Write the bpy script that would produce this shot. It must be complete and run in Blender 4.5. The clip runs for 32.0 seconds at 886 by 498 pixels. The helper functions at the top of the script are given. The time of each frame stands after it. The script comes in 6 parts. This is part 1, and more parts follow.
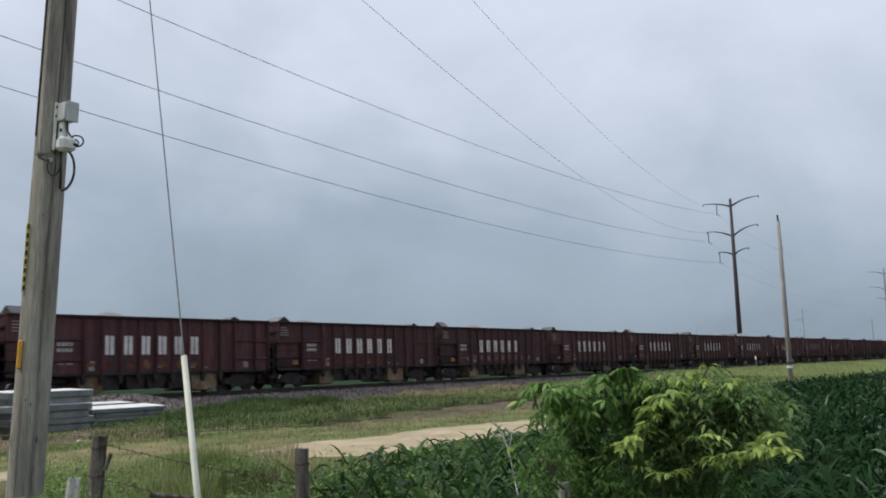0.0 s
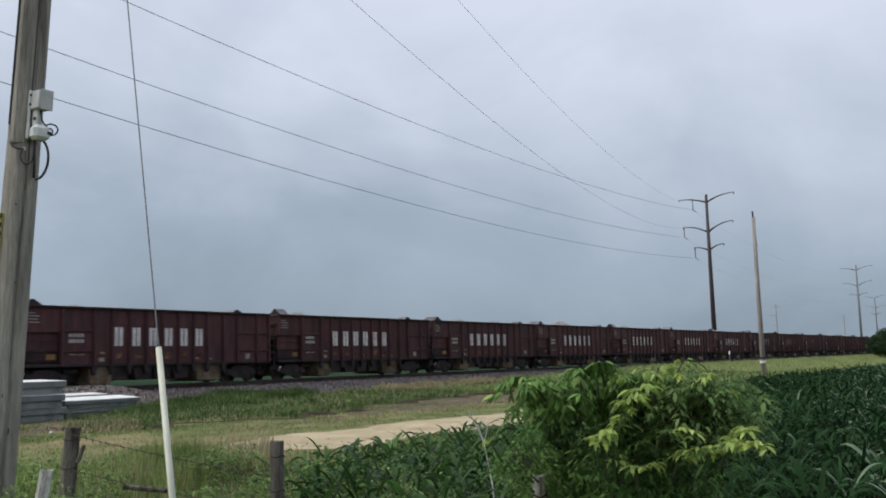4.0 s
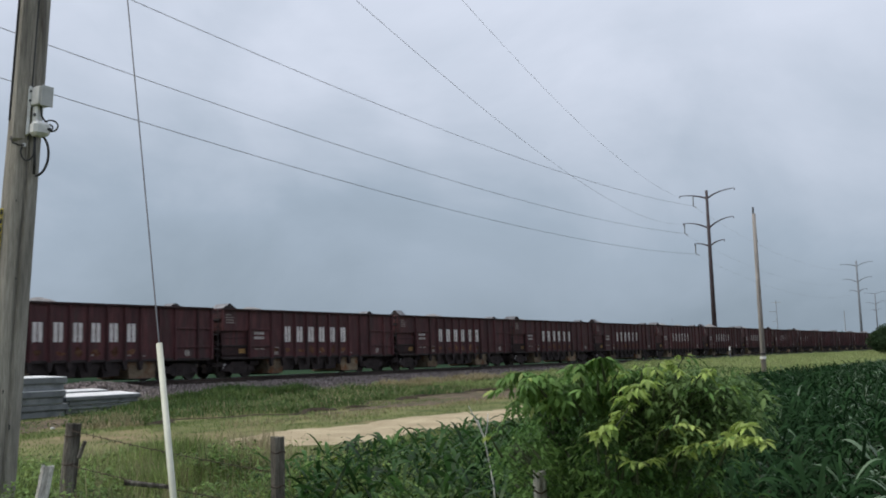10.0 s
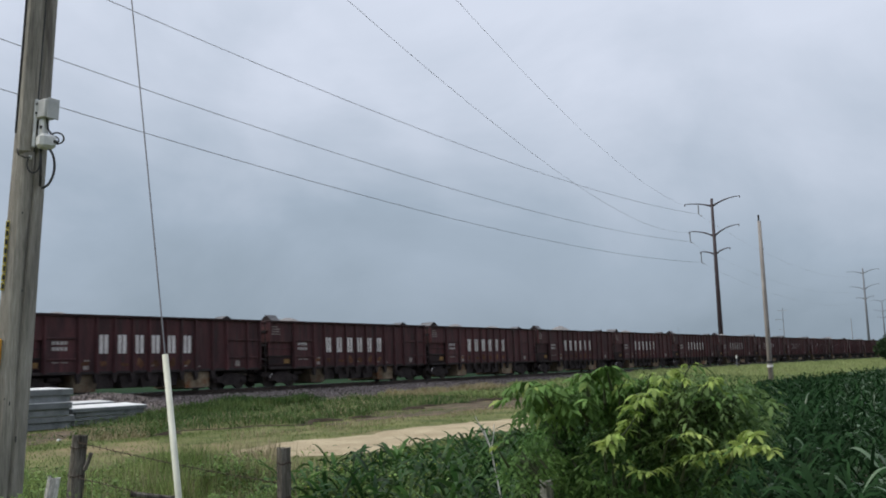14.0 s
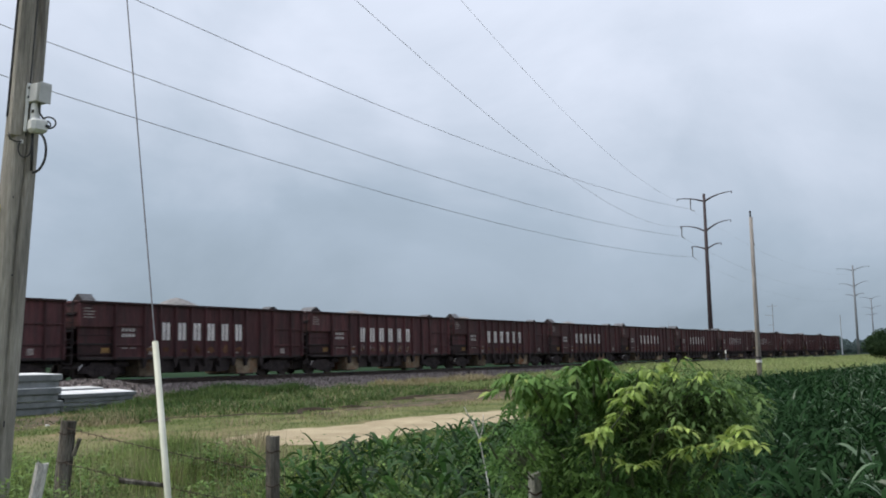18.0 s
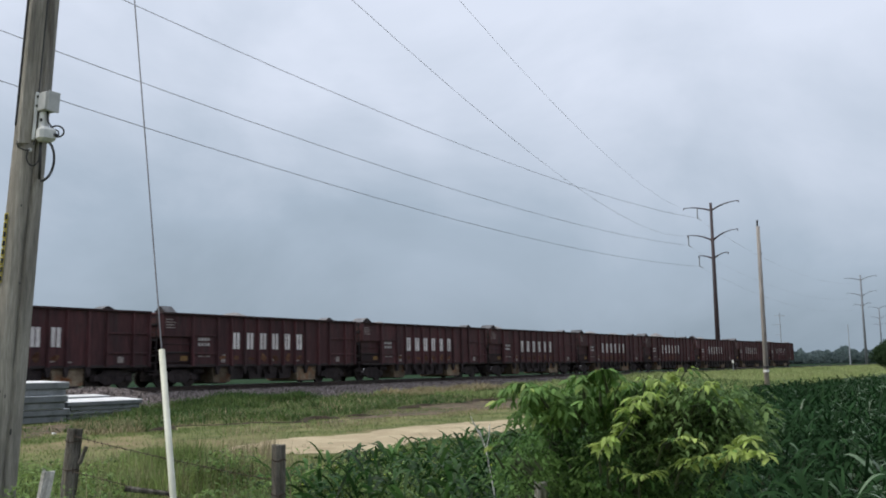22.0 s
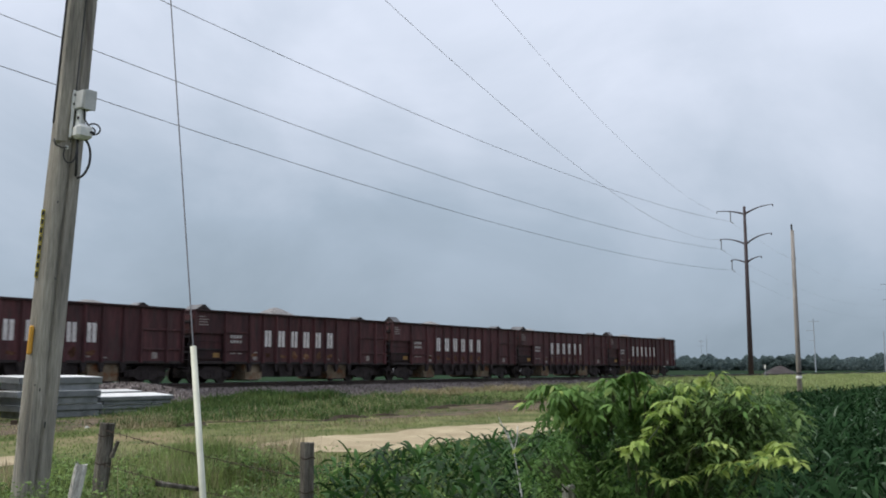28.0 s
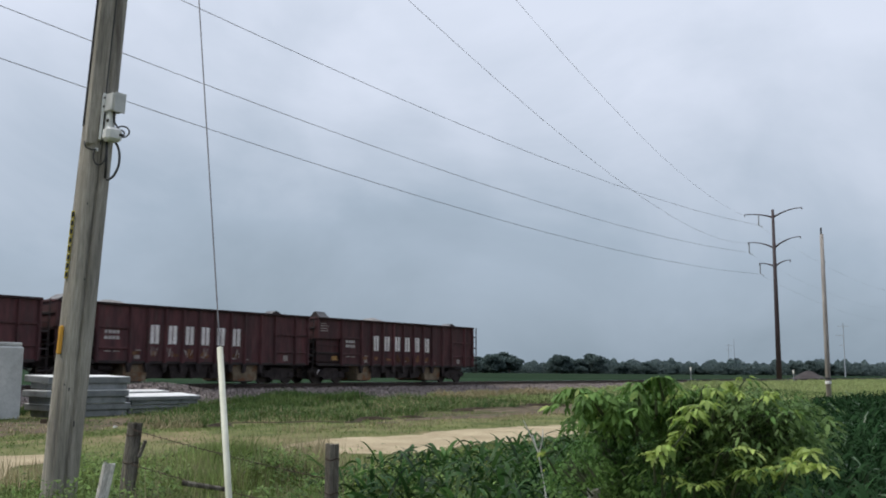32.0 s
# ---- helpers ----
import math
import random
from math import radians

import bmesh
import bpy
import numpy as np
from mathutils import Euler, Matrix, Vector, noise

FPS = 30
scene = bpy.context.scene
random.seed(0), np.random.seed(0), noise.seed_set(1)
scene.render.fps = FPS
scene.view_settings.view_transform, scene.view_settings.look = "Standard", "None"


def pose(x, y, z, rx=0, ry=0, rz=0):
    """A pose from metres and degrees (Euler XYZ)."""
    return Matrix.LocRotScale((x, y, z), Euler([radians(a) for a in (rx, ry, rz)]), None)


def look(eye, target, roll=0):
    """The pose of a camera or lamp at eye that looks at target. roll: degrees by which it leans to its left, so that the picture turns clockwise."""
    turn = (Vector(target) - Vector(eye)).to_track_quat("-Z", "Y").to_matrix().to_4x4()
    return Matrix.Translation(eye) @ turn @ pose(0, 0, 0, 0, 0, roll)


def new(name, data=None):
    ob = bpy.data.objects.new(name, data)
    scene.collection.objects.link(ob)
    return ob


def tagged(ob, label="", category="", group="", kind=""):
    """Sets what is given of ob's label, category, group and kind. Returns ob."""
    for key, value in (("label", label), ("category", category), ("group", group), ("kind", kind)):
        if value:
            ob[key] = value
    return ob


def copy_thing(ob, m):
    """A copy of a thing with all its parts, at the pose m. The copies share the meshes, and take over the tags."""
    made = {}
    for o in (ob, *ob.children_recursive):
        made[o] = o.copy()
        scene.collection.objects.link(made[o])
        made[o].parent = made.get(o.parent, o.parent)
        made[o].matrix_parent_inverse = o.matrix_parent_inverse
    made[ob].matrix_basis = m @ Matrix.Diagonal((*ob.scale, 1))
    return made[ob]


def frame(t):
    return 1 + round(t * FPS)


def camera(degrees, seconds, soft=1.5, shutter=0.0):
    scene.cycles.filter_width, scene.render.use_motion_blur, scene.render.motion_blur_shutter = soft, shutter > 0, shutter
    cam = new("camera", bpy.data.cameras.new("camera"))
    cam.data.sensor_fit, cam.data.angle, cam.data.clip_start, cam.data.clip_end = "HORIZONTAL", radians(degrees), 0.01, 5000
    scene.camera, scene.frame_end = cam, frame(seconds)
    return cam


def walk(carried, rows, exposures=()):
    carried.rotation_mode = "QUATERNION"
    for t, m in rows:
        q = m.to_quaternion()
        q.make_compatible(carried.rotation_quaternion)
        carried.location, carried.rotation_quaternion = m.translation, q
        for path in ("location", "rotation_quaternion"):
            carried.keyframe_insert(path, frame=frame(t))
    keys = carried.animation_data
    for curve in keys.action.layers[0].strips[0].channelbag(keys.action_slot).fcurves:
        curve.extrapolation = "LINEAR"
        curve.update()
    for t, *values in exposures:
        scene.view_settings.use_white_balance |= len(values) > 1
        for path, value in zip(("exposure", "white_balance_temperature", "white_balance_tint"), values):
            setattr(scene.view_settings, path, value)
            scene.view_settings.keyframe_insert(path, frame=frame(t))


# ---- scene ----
# Plan: x runs along the railway, y across it towards the train, z up. The eye stands still at (0, 0, 1.8).
EYE = (0.0, 0.0, 1.8)
cam = camera(51.5, 32.0, soft=1.85, shutter=0.35)
# seconds, tilt, lean, heading
ROWS = (
    (0.0, 97.44, 1.817, -54.359), (0.5, 97.295, 1.016, -54.393), (1.0, 97.091, 0.604, -54.519),
    (1.5, 96.939, 0.845, -55.151), (2.0, 96.871, 1.072, -55.516), (2.5, 96.922, 1.256, -55.657),
    (3.0, 96.999, 1.374, -55.707), (3.5, 96.978, 1.442, -55.739), (5.5, 97.092, 1.656, -56.11),
    (6.0, 97.172, 1.695, -56.131), (6.5, 97.218, 1.804, -56.303), (7.0, 97.253, 1.834, -56.44),
    (7.5, 97.272, 1.709, -56.507), (8.0, 97.3, 1.656, -56.638), (8.5, 97.29, 1.766, -56.753),
    (9.0, 97.143, 1.831, -56.841), (9.5, 96.991, 1.93, -56.433), (10.0, 96.731, 1.528, -55.796),
    (10.5, 96.739, 1.693, -55.717), (11.0, 96.978, 1.52, -55.18), (11.5, 97.356, 1.698, -55.316),
    (12.0, 97.676, 2.166, -55.664), (12.5, 97.499, 2.081, -55.595), (13.0, 97.369, 1.943, -55.539),
    (13.5, 97.317, 1.861, -55.507), (14.0, 97.344, 1.814, -55.433), (14.5, 97.381, 1.686, -55.401),
    (16.5, 96.678, 0.568, -55.221), (17.0, 96.139, 0.471, -55.347), (17.5, 96.274, 0.714, -55.705),
    (18.0, 96.767, 1.018, -56.036), (18.5, 97.081, 1.193, -56.339), (19.0, 97.235, 1.154, -56.501),
    (19.5, 97.291, 1.142, -56.312), (20.0, 97.441, 1.247, -56.09), (20.5, 97.495, 1.222, -56.018),
    (21.0, 97.49, 1.109, -55.918), (21.5, 97.436, 1.022, -55.912), (22.0, 97.32, 0.875, -55.653),
    (22.5, 97.066, 0.636, -55.185), (23.0, 96.976, 0.587, -55.068), (23.5, 97.13, 0.66, -55.041),
    (24.0, 97.259, 0.665, -54.946), (24.5, 97.353, 0.535, -54.549), (25.0, 97.226, 0.373, -54.288),
    (25.5, 97.192, 0.265, -54.294), (27.5, 97.429, -0.01, -53.939), (28.0, 97.373, -0.035, -53.873),
    (28.5, 97.377, -0.102, -53.783), (29.0, 97.494, -0.269, -53.629), (29.5, 97.562, -0.472, -53.527),
    (30.0, 97.483, -0.676, -53.248), (30.5, 97.313, -0.721, -52.947), (31.0, 97.215, -0.716, -52.741),
    (31.5, 97.283, -0.649, -52.513), (32.0, 97.516, -0.444, -52.331),
)
walk(cam, [(t, pose(*EYE, a, b, c)) for t, a, b, c in ROWS], [(0.0, -0.04), (6.0, -0.06), (14.0, -0.06), (17.0, 0.13), (19.0, 0.11), (21.0, 0.06), (26.0, 0.06), (28.8, 0.09), (30.0, -0.07), (31.0, 0.02), (32.0, 0.03)])

# ---- light ----
SUN_UP, SUN_AZ = 52.0, 128.0


def make_world():
    world = bpy.data.worlds.new("overcast_sky")
    scene.world = world
    world.use_nodes = True
    nt = world.node_tree
    nt.nodes.clear()
    out = nt.nodes.new("ShaderNodeOutputWorld")
    sky = nt.nodes.new("ShaderNodeTexSky")
    sky.sky_type, sky.sun_disc = "NISHITA", False
    sky.sun_elevation, sky.sun_rotation = radians(SUN_UP), radians(90 - SUN_AZ)
    sky.dust_density, sky.air_density = 3.0, 1.0
    geo = nt.nodes.new("ShaderNodeTexCoord")
    # clouds: wide soft banks plus finer wisps, flattened towards the horizon
    mapping = nt.nodes.new("ShaderNodeMapping")
    mapping.inputs["Scale"].default_value = (1.0, 1.0, 1.6)
    nt.links.new(geo.outputs["Generated"], mapping.inputs["Vector"])
    big = nt.nodes.new("ShaderNodeTexNoise")
    big.inputs["Scale"].default_value, big.inputs["Detail"].default_value, big.inputs["Roughness"].default_value = 2.6, 6.0, 0.56
    big.inputs["Distortion"].default_value = 0.4
    nt.links.new(mapping.outputs[0], big.inputs["Vector"])
    sep = nt.nodes.new("ShaderNodeSeparateXYZ")
    nt.links.new(geo.outputs["Generated"], sep.inputs[0])
    high = nt.nodes.new("ShaderNodeMapRange")
    high.inputs["From Min"].default_value, high.inputs["From Max"].default_value = 0.0, 0.42
    nt.links.new(sep.outputs["Z"], high.inputs["Value"])
    add = nt.nodes.new("ShaderNodeMath")
    add.operation = "MULTIPLY_ADD"
    nt.links.new(big.outputs["Fac"], add.inputs[0])
    add.inputs[1].default_value = 0.66
    half = nt.nodes.new("ShaderNodeMath")
    half.operation = "MULTIPLY"
    half.inputs[1].default_value = 0.80
    nt.links.new(high.outputs[0], half.inputs[0])
    nt.links.new(half.outputs[0], add.inputs[2])
    # broad cloud masses, their edges drawn out by noise: direction, half-width in degrees, lighter or darker
    swirl = nt.nodes.new("ShaderNodeTexNoise")
    swirl.inputs["Scale"].default_value, swirl.inputs["Detail"].default_value = 3.2, 5.0
    nt.links.new(geo.outputs["Generated"], swirl.inputs["Vector"])
    centred = nt.nodes.new("ShaderNodeVectorMath")
    centred.operation = "MULTIPLY_ADD"
    centred.inputs[1].default_value, centred.inputs[2].default_value = (0.34, 0.34, 0.34), (-0.17, -0.17, -0.17)
    nt.links.new(swirl.outputs["Color"], centred.inputs[0])
    bent = nt.nodes.new("ShaderNodeVectorMath")
    nt.links.new(geo.outputs["Generated"], bent.inputs[0])
    nt.links.new(centred.outputs[0], bent.inputs[1])
    straight = nt.nodes.new("ShaderNodeVectorMath")
    straight.operation = "NORMALIZE"
    nt.links.new(bent.outputs[0], straight.inputs[0])
    cover = add.outputs[0]
    for way, width, amount in (((0.727, 0.631, 0.272), 8, 0.085), ((0.746, 0.633, 0.200), 7, -0.075), ((0.812, 0.476, 0.338), 10, 0.05), ((0.947, 0.129, 0.293), 11, 0.085), ((0.936, 0.231, 0.265), 7, -0.035),
                               ((0.874, 0.403, 0.270), 7, 0.035), ((0.616, 0.708, 0.345), 9, -0.03), ((0.30, 0.90, 0.30), 16, 0.05), ((0.95, 0.30, 0.07), 15, 0.05), ((-0.5, 0.6, 0.62), 25, 0.06), ((0.2, -0.8, 0.56), 25, 0.05)):
        near = nt.nodes.new("ShaderNodeVectorMath")
        near.operation = "DOT_PRODUCT"
        near.inputs[1].default_value = Vector(way).normalized()
        nt.links.new(straight.outputs[0], near.inputs[0])
        mass = nt.nodes.new("ShaderNodeMapRange")
        mass.interpolation_type = "SMOOTHERSTEP"
        mass.inputs["From Min"].default_value, mass.inputs["From Max"].default_value = math.cos(radians(width)), 1.0
        mass.inputs["To Min"].default_value, mass.inputs["To Max"].default_value = 0.0, amount
        nt.links.new(near.outputs["Value"], mass.inputs["Value"])
        total = nt.nodes.new("ShaderNodeMath")
        nt.links.new(cover, total.inputs[0])
        nt.links.new(mass.outputs[0], total.inputs[1])
        cover = total.outputs[0]
    ramp = nt.nodes.new("ShaderNodeValToRGB")
    ramp.color_ramp.elements[0].position, ramp.color_ramp.elements[0].color = 0.30, (0.287, 0.365, 0.443, 1)
    ramp.color_ramp.elements[1].position, ramp.color_ramp.elements[1].color = 1.0, (0.82, 0.89, 1.04, 1)
    mid = ramp.color_ramp.elements.new(0.60)
    mid.color = (0.442, 0.535, 0.652, 1)
    nt.links.new(cover, ramp.inputs[0])
    veil = nt.nodes.new("ShaderNodeBackground")
    nt.links.new(ramp.outputs[0], veil.inputs["Color"])
    veil.inputs["Strength"].default_value = 0.93
    clear = nt.nodes.new("ShaderNodeBackground")
    nt.links.new(sky.outputs[0], clear.inputs["Color"])
    clear.inputs["Strength"].default_value = 0.05
    both = nt.nodes.new("ShaderNodeMixShader")
    both.inputs["Fac"].default_value = 0.90
    nt.links.new(clear.outputs[0], both.inputs[1])
    nt.links.new(veil.outputs[0], both.inputs[2])
    nt.links.new(both.outputs[0], out.inputs["Surface"])


make_world()
sun = new("sun", bpy.data.lights.new("sun", "SUN"))
sun.data.energy, sun.data.angle, sun.data.color = 2.7, radians(16), (1.0, 0.95, 0.86)
ux = (math.cos(radians(SUN_AZ)) * math.cos(radians(SUN_UP)), math.sin(radians(SUN_AZ)) * math.cos(radians(SUN_UP)), math.sin(radians(SUN_UP)))
sun.matrix_world = look((ux[0] * 80, ux[1] * 80, ux[2] * 80), (0, 0, 0))
scene.view_settings.exposure = 0.0


# ---- materials ----
def material(name, dark, light, scale=3.0, rough=0.8, metal=0.0, bump=0.0, bump_scale=40.0, fine=0.0, fine_scale=60.0, coord="Object", island=0.0, per_object=0.0,
             stretch=(1, 1, 1), third=None, third_scale=0.7, third_edge=(0.55, 0.65), translucent=0.0, spec=0.5):
    """dark/light blotches at one scale, fine grain at another, a third colour in patches, bump, and shade that varies from piece to piece."""
    m = bpy.data.materials.new(name)
    m.use_nodes = True
    nt = m.node_tree
    bsdf = nt.nodes["Principled BSDF"]
    bsdf.inputs["Roughness"].default_value, bsdf.inputs["Metallic"].default_value = rough, metal
    bsdf.inputs["Specular IOR Level"].default_value = spec
    tc = nt.nodes.new("ShaderNodeTexCoord")
    gm = nt.nodes.new("ShaderNodeNewGeometry")
    vec = gm.outputs["Position"] if coord == "World" else tc.outputs["Object"]
    mp = nt.nodes.new("ShaderNodeMapping")
    mp.inputs["Scale"].default_value = stretch
    nt.links.new(vec, mp.inputs["Vector"])
    info = nt.nodes.new("ShaderNodeObjectInfo")
    if coord != "World":
        shift = nt.nodes.new("ShaderNodeVectorMath")
        shift.operation = "SCALE"
        shift.inputs[0].default_value = (37.0, 11.0, 23.0)
        nt.links.new(info.outputs["Random"], shift.inputs["Scale"])
        nt.links.new(shift.outputs[0], mp.inputs["Location"])

    def tex(s, detail=4.0, rough_=0.6):
        n = nt.nodes.new("ShaderNodeTexNoise")
        n.inputs["Scale"].default_value, n.inputs["Detail"].default_value, n.inputs["Roughness"].default_value = s, detail, rough_
        nt.links.new(mp.outputs[0], n.inputs["Vector"])
        return n.outputs["Fac"]

    ramp = nt.nodes.new("ShaderNodeValToRGB")
    ramp.color_ramp.elements[0].position, ramp.color_ramp.elements[0].color = 0.34, (*dark, 1)
    ramp.color_ramp.elements[1].position, ramp.color_ramp.elements[1].color = 0.68, (*light, 1)
    nt.links.new(tex(scale), ramp.inputs[0])
    colour = ramp.outputs[0]

    def mixed(a, b, fac, mode="MIX"):
        x = nt.nodes.new("ShaderNodeMix")
        x.data_type, x.blend_type = "RGBA", mode
        for socket, value in ((x.inputs[0], fac), (x.inputs[6], a), (x.inputs[7], b)):
            if hasattr(value, "is_linked"):
                nt.links.new(value, socket)
            elif isinstance(value, tuple):
                socket.default_value = (*value, 1)
            else:
                socket.default_value = value
        return x.outputs[2]

    def ranged(value, a, b, lo, hi):
        r = nt.nodes.new("ShaderNodeMapRange")
        r.inputs["From Min"].default_value, r.inputs["From Max"].default_value = a, b
        r.inputs["To Min"].default_value, r.inputs["To Max"].default_value = lo, hi
        nt.links.new(value, r.inputs["Value"])
        return r.outputs[0]

    if third:
        colour = mixed(colour, third, ranged(tex(third_scale, 5.0, 0.65), third_edge[0], third_edge[1], 0.0, 1.0))
    if fine:
        colour = mixed(colour, ranged(tex(fine_scale, 3.0, 0.7), 0.25, 0.75, 1.0 - fine, 1.0 + fine), 1.0, "MULTIPLY")
    if island:
        colour = mixed(colour, ranged(gm.outputs["Random Per Island"], 0.0, 1.0, 1.0 - island, 1.0 + island), 1.0, "MULTIPLY")
    if per_object:
        colour = mixed(colour, ranged(info.outputs["Random"], 0.0, 1.0, 1.0 - per_object, 1.0 + per_object), 1.0, "MULTIPLY")
    nt.links.new(colour, bsdf.inputs["Base Color"])
    if bump:
        b = nt.nodes.new("ShaderNodeBump")
        b.inputs["Strength"].default_value, b.inputs["Distance"].default_value = bump, 0.02
        nt.links.new(tex(bump_scale, 4.0, 0.65), b.inputs["Height"])
        nt.links.new(b.outputs[0], bsdf.inputs["Normal"])
    if translucent:
        t = nt.nodes.new("ShaderNodeBsdfTranslucent")
        nt.links.new(colour, t.inputs["Color"])
        mx = nt.nodes.new("ShaderNodeMixShader")
        mx.inputs["Fac"].default_value = translucent
        nt.links.new(bsdf.outputs[0], mx.inputs[1])
        nt.links.new(t.outputs[0], mx.inputs[2])
        nt.links.new(mx.outputs[0], nt.nodes["Material Output"].inputs["Surface"])
    return m


GROUND = material("meadow_ground", (0.078, 0.096, 0.034), (0.195, 0.198, 0.086), 0.9, 0.95, bump=0.6, bump_scale=9, fine=0.3, fine_scale=14, coord="World",
                  third=(0.245, 0.190, 0.115), third_scale=0.22, third_edge=(0.52, 0.66), spec=0.1)
FIELD = material("far_field_green", (0.011, 0.030, 0.012), (0.021, 0.046, 0.018), 0.05, 0.95, bump=0.8, bump_scale=1.5, fine=0.4, fine_scale=0.9, coord="World", spec=0.05)
# Greyer copy of the field green; distance haze is put into its colour.
FAR_FIELD = material("hazed_far_field", (0.020, 0.036, 0.022), (0.032, 0.050, 0.032), 0.03, 1.0, bump=0.6, bump_scale=1.5, fine=0.3, fine_scale=0.5, coord="World", spec=0.0)
SOIL = material("field_soil", (0.030, 0.024, 0.017), (0.065, 0.050, 0.034), 2.0, 0.95, bump=0.7, bump_scale=12, fine=0.3, fine_scale=30, coord="World", spec=0.1)
ROAD = material("dirt_road", (0.31, 0.252, 0.165), (0.46, 0.388, 0.262), 0.8, 0.95, bump=0.5, bump_scale=14, fine=0.22, fine_scale=35, coord="World",
                third=(0.23, 0.19, 0.115), third_scale=0.9, third_edge=(0.60, 0.76), spec=0.1)
BARE = material("bare_earth", (0.075, 0.058, 0.042), (0.165, 0.130, 0.092), 1.4, 0.95, bump=0.5, bump_scale=14, fine=0.3, fine_scale=25, coord="World",
                third=(0.06, 0.08, 0.028), third_scale=0.9, third_edge=(0.52, 0.66), spec=0.1)
BALLAST = material("ballast_stone", (0.102, 0.084, 0.078), (0.262, 0.222, 0.206), 9.0, 0.95, bump=0.9, bump_scale=10, fine=0.5, fine_scale=7, coord="World", spec=0.15)
STONE = material("loose_ballast_stone", (0.088, 0.073, 0.068), (0.310, 0.268, 0.252), 5.0, 0.9, island=0.75, spec=0.2)
RAIL = material("rail_steel", (0.035, 0.025, 0.022), (0.075, 0.05, 0.04), 6, 0.55, 0.6, bump=0.2, bump_scale=60)
RAIL_TOP = material("polished_rail_head", (0.30, 0.30, 0.31), (0.45, 0.45, 0.46), 4, 0.25, 1.0)
TIE = material("creosoted_tie", (0.035, 0.027, 0.022), (0.085, 0.068, 0.055), 5, 0.9, bump=0.5, bump_scale=30, per_object=0.3, stretch=(4, 1, 4))
CAR = material("oxide_red_paint", (0.038, 0.0152, 0.0178), (0.088, 0.0295, 0.0318), 0.8, 0.66, bump=0.15, bump_scale=7, fine=0.40, fine_scale=3.4, stretch=(2.6, 1.0, 0.35),
               third=(0.046, 0.030, 0.030), third_scale=1.5, third_edge=(0.52, 0.72), per_object=0.2, spec=0.32)
# Grime and the end recess's shade are put into this darker paint.
CAR_GRIME_SHADE = material("grimy_shaded_oxide_paint", (0.019, 0.0115, 0.0125), (0.040, 0.0185, 0.0185), 1.2, 0.78, bump=0.2, bump_scale=9, fine=0.3, fine_scale=5, per_object=0.15, spec=0.3)
UNDER = material("grimy_underframe_steel", (0.022, 0.0170, 0.0175), (0.046, 0.0355, 0.0350), 2.5, 0.85, 0.05, bump=0.3, bump_scale=18, fine=0.3, fine_scale=12, spec=0.3)
WHEEL = material("wheel_steel", (0.025, 0.020, 0.018), (0.062, 0.048, 0.042), 5, 0.6, 0.5, fine=0.2)
RUST = material("tan_rust_stain", (0.075, 0.030, 0.018), (0.150, 0.085, 0.050), 4.0, 0.9, fine=0.4, fine_scale=9, per_object=0.45, spec=0.15)
CHUTE = material("rust_tan_chute_steel", (0.095, 0.072, 0.050), (0.215, 0.172, 0.120), 1.3, 0.85, bump=0.2, bump_scale=14, fine=0.3, fine_scale=6, per_object=0.4,
                 third=(0.13, 0.05, 0.02), third_scale=1.6, third_edge=(0.50, 0.68), spec=0.2)
WHITE_PAINT = material("weathered_white_lettering", (0.52, 0.49, 0.48), (0.72, 0.69, 0.68), 1.5, 0.7, fine=0.15, fine_scale=7)
DIM_PAINT = material("faded_stencil_paint", (0.17, 0.14, 0.13), (0.34, 0.30, 0.28), 6, 0.8, fine=0.4, fine_scale=14)
YELLOW_DECAL = material("faded_yellow_decal", (0.16, 0.085, 0.03), (0.28, 0.16, 0.045), 5, 0.7, per_object=0.4)
HOOD = material("galvanised_hood", (0.085, 0.085, 0.092), (0.19, 0.192, 0.20), 3, 0.55, 0.3, per_object=0.35)
MARK = material("stencil_white", (0.28, 0.26, 0.25), (0.46, 0.43, 0.42), 5, 0.75, fine=0.35, fine_scale=16)
LOAD = material("crushed_stone_load", (0.155, 0.150, 0.150), (0.29, 0.283, 0.28), 5, 0.95, bump=0.9, bump_scale=14, fine=0.35, fine_scale=22)
POLE_WOOD = material("weathered_pole_wood", (0.205, 0.189, 0.163), (0.385, 0.358, 0.310), 1.6, 0.9, bump=0.8, bump_scale=22, fine=0.35, fine_scale=12, stretch=(6, 6, 0.45),
                     third=(0.115, 0.10, 0.085), third_scale=1.1, third_edge=(0.56, 0.68))
POST_WOOD = material("grey_fence_wood", (0.052, 0.045, 0.038), (0.250, 0.228, 0.196), 2.2, 0.95, bump=1.0, bump_scale=26, fine=0.55, fine_scale=14, stretch=(8, 8, 0.8), spec=0.2)
PALE_WOOD = material("bleached_stake_wood", (0.42, 0.40, 0.37), (0.86, 0.85, 0.82), 2.6, 0.95, bump=1.0, bump_scale=26, fine=0.5, fine_scale=14, stretch=(8, 8, 1.6), spec=0.2)
FAR_POLE = material("pale_far_pole_wood", (0.17, 0.155, 0.145), (0.36, 0.335, 0.31), 0.9, 0.9, fine=0.25, fine_scale=3, stretch=(5, 5, 0.5))
TOWER = material("weathering_steel_pole", (0.027, 0.021, 0.027), (0.052, 0.034, 0.038), 0.25, 0.7, fine=0.2, fine_scale=2, stretch=(1, 1, 0.4))
# Distance haze is put into these two blue-grey pole colours.
TOWER_FAR = material("hazed_far_steel_pole", (0.145, 0.160, 0.180), (0.200, 0.215, 0.238), 0.25, 0.8)
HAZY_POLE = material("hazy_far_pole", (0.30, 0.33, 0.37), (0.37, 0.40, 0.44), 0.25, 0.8)
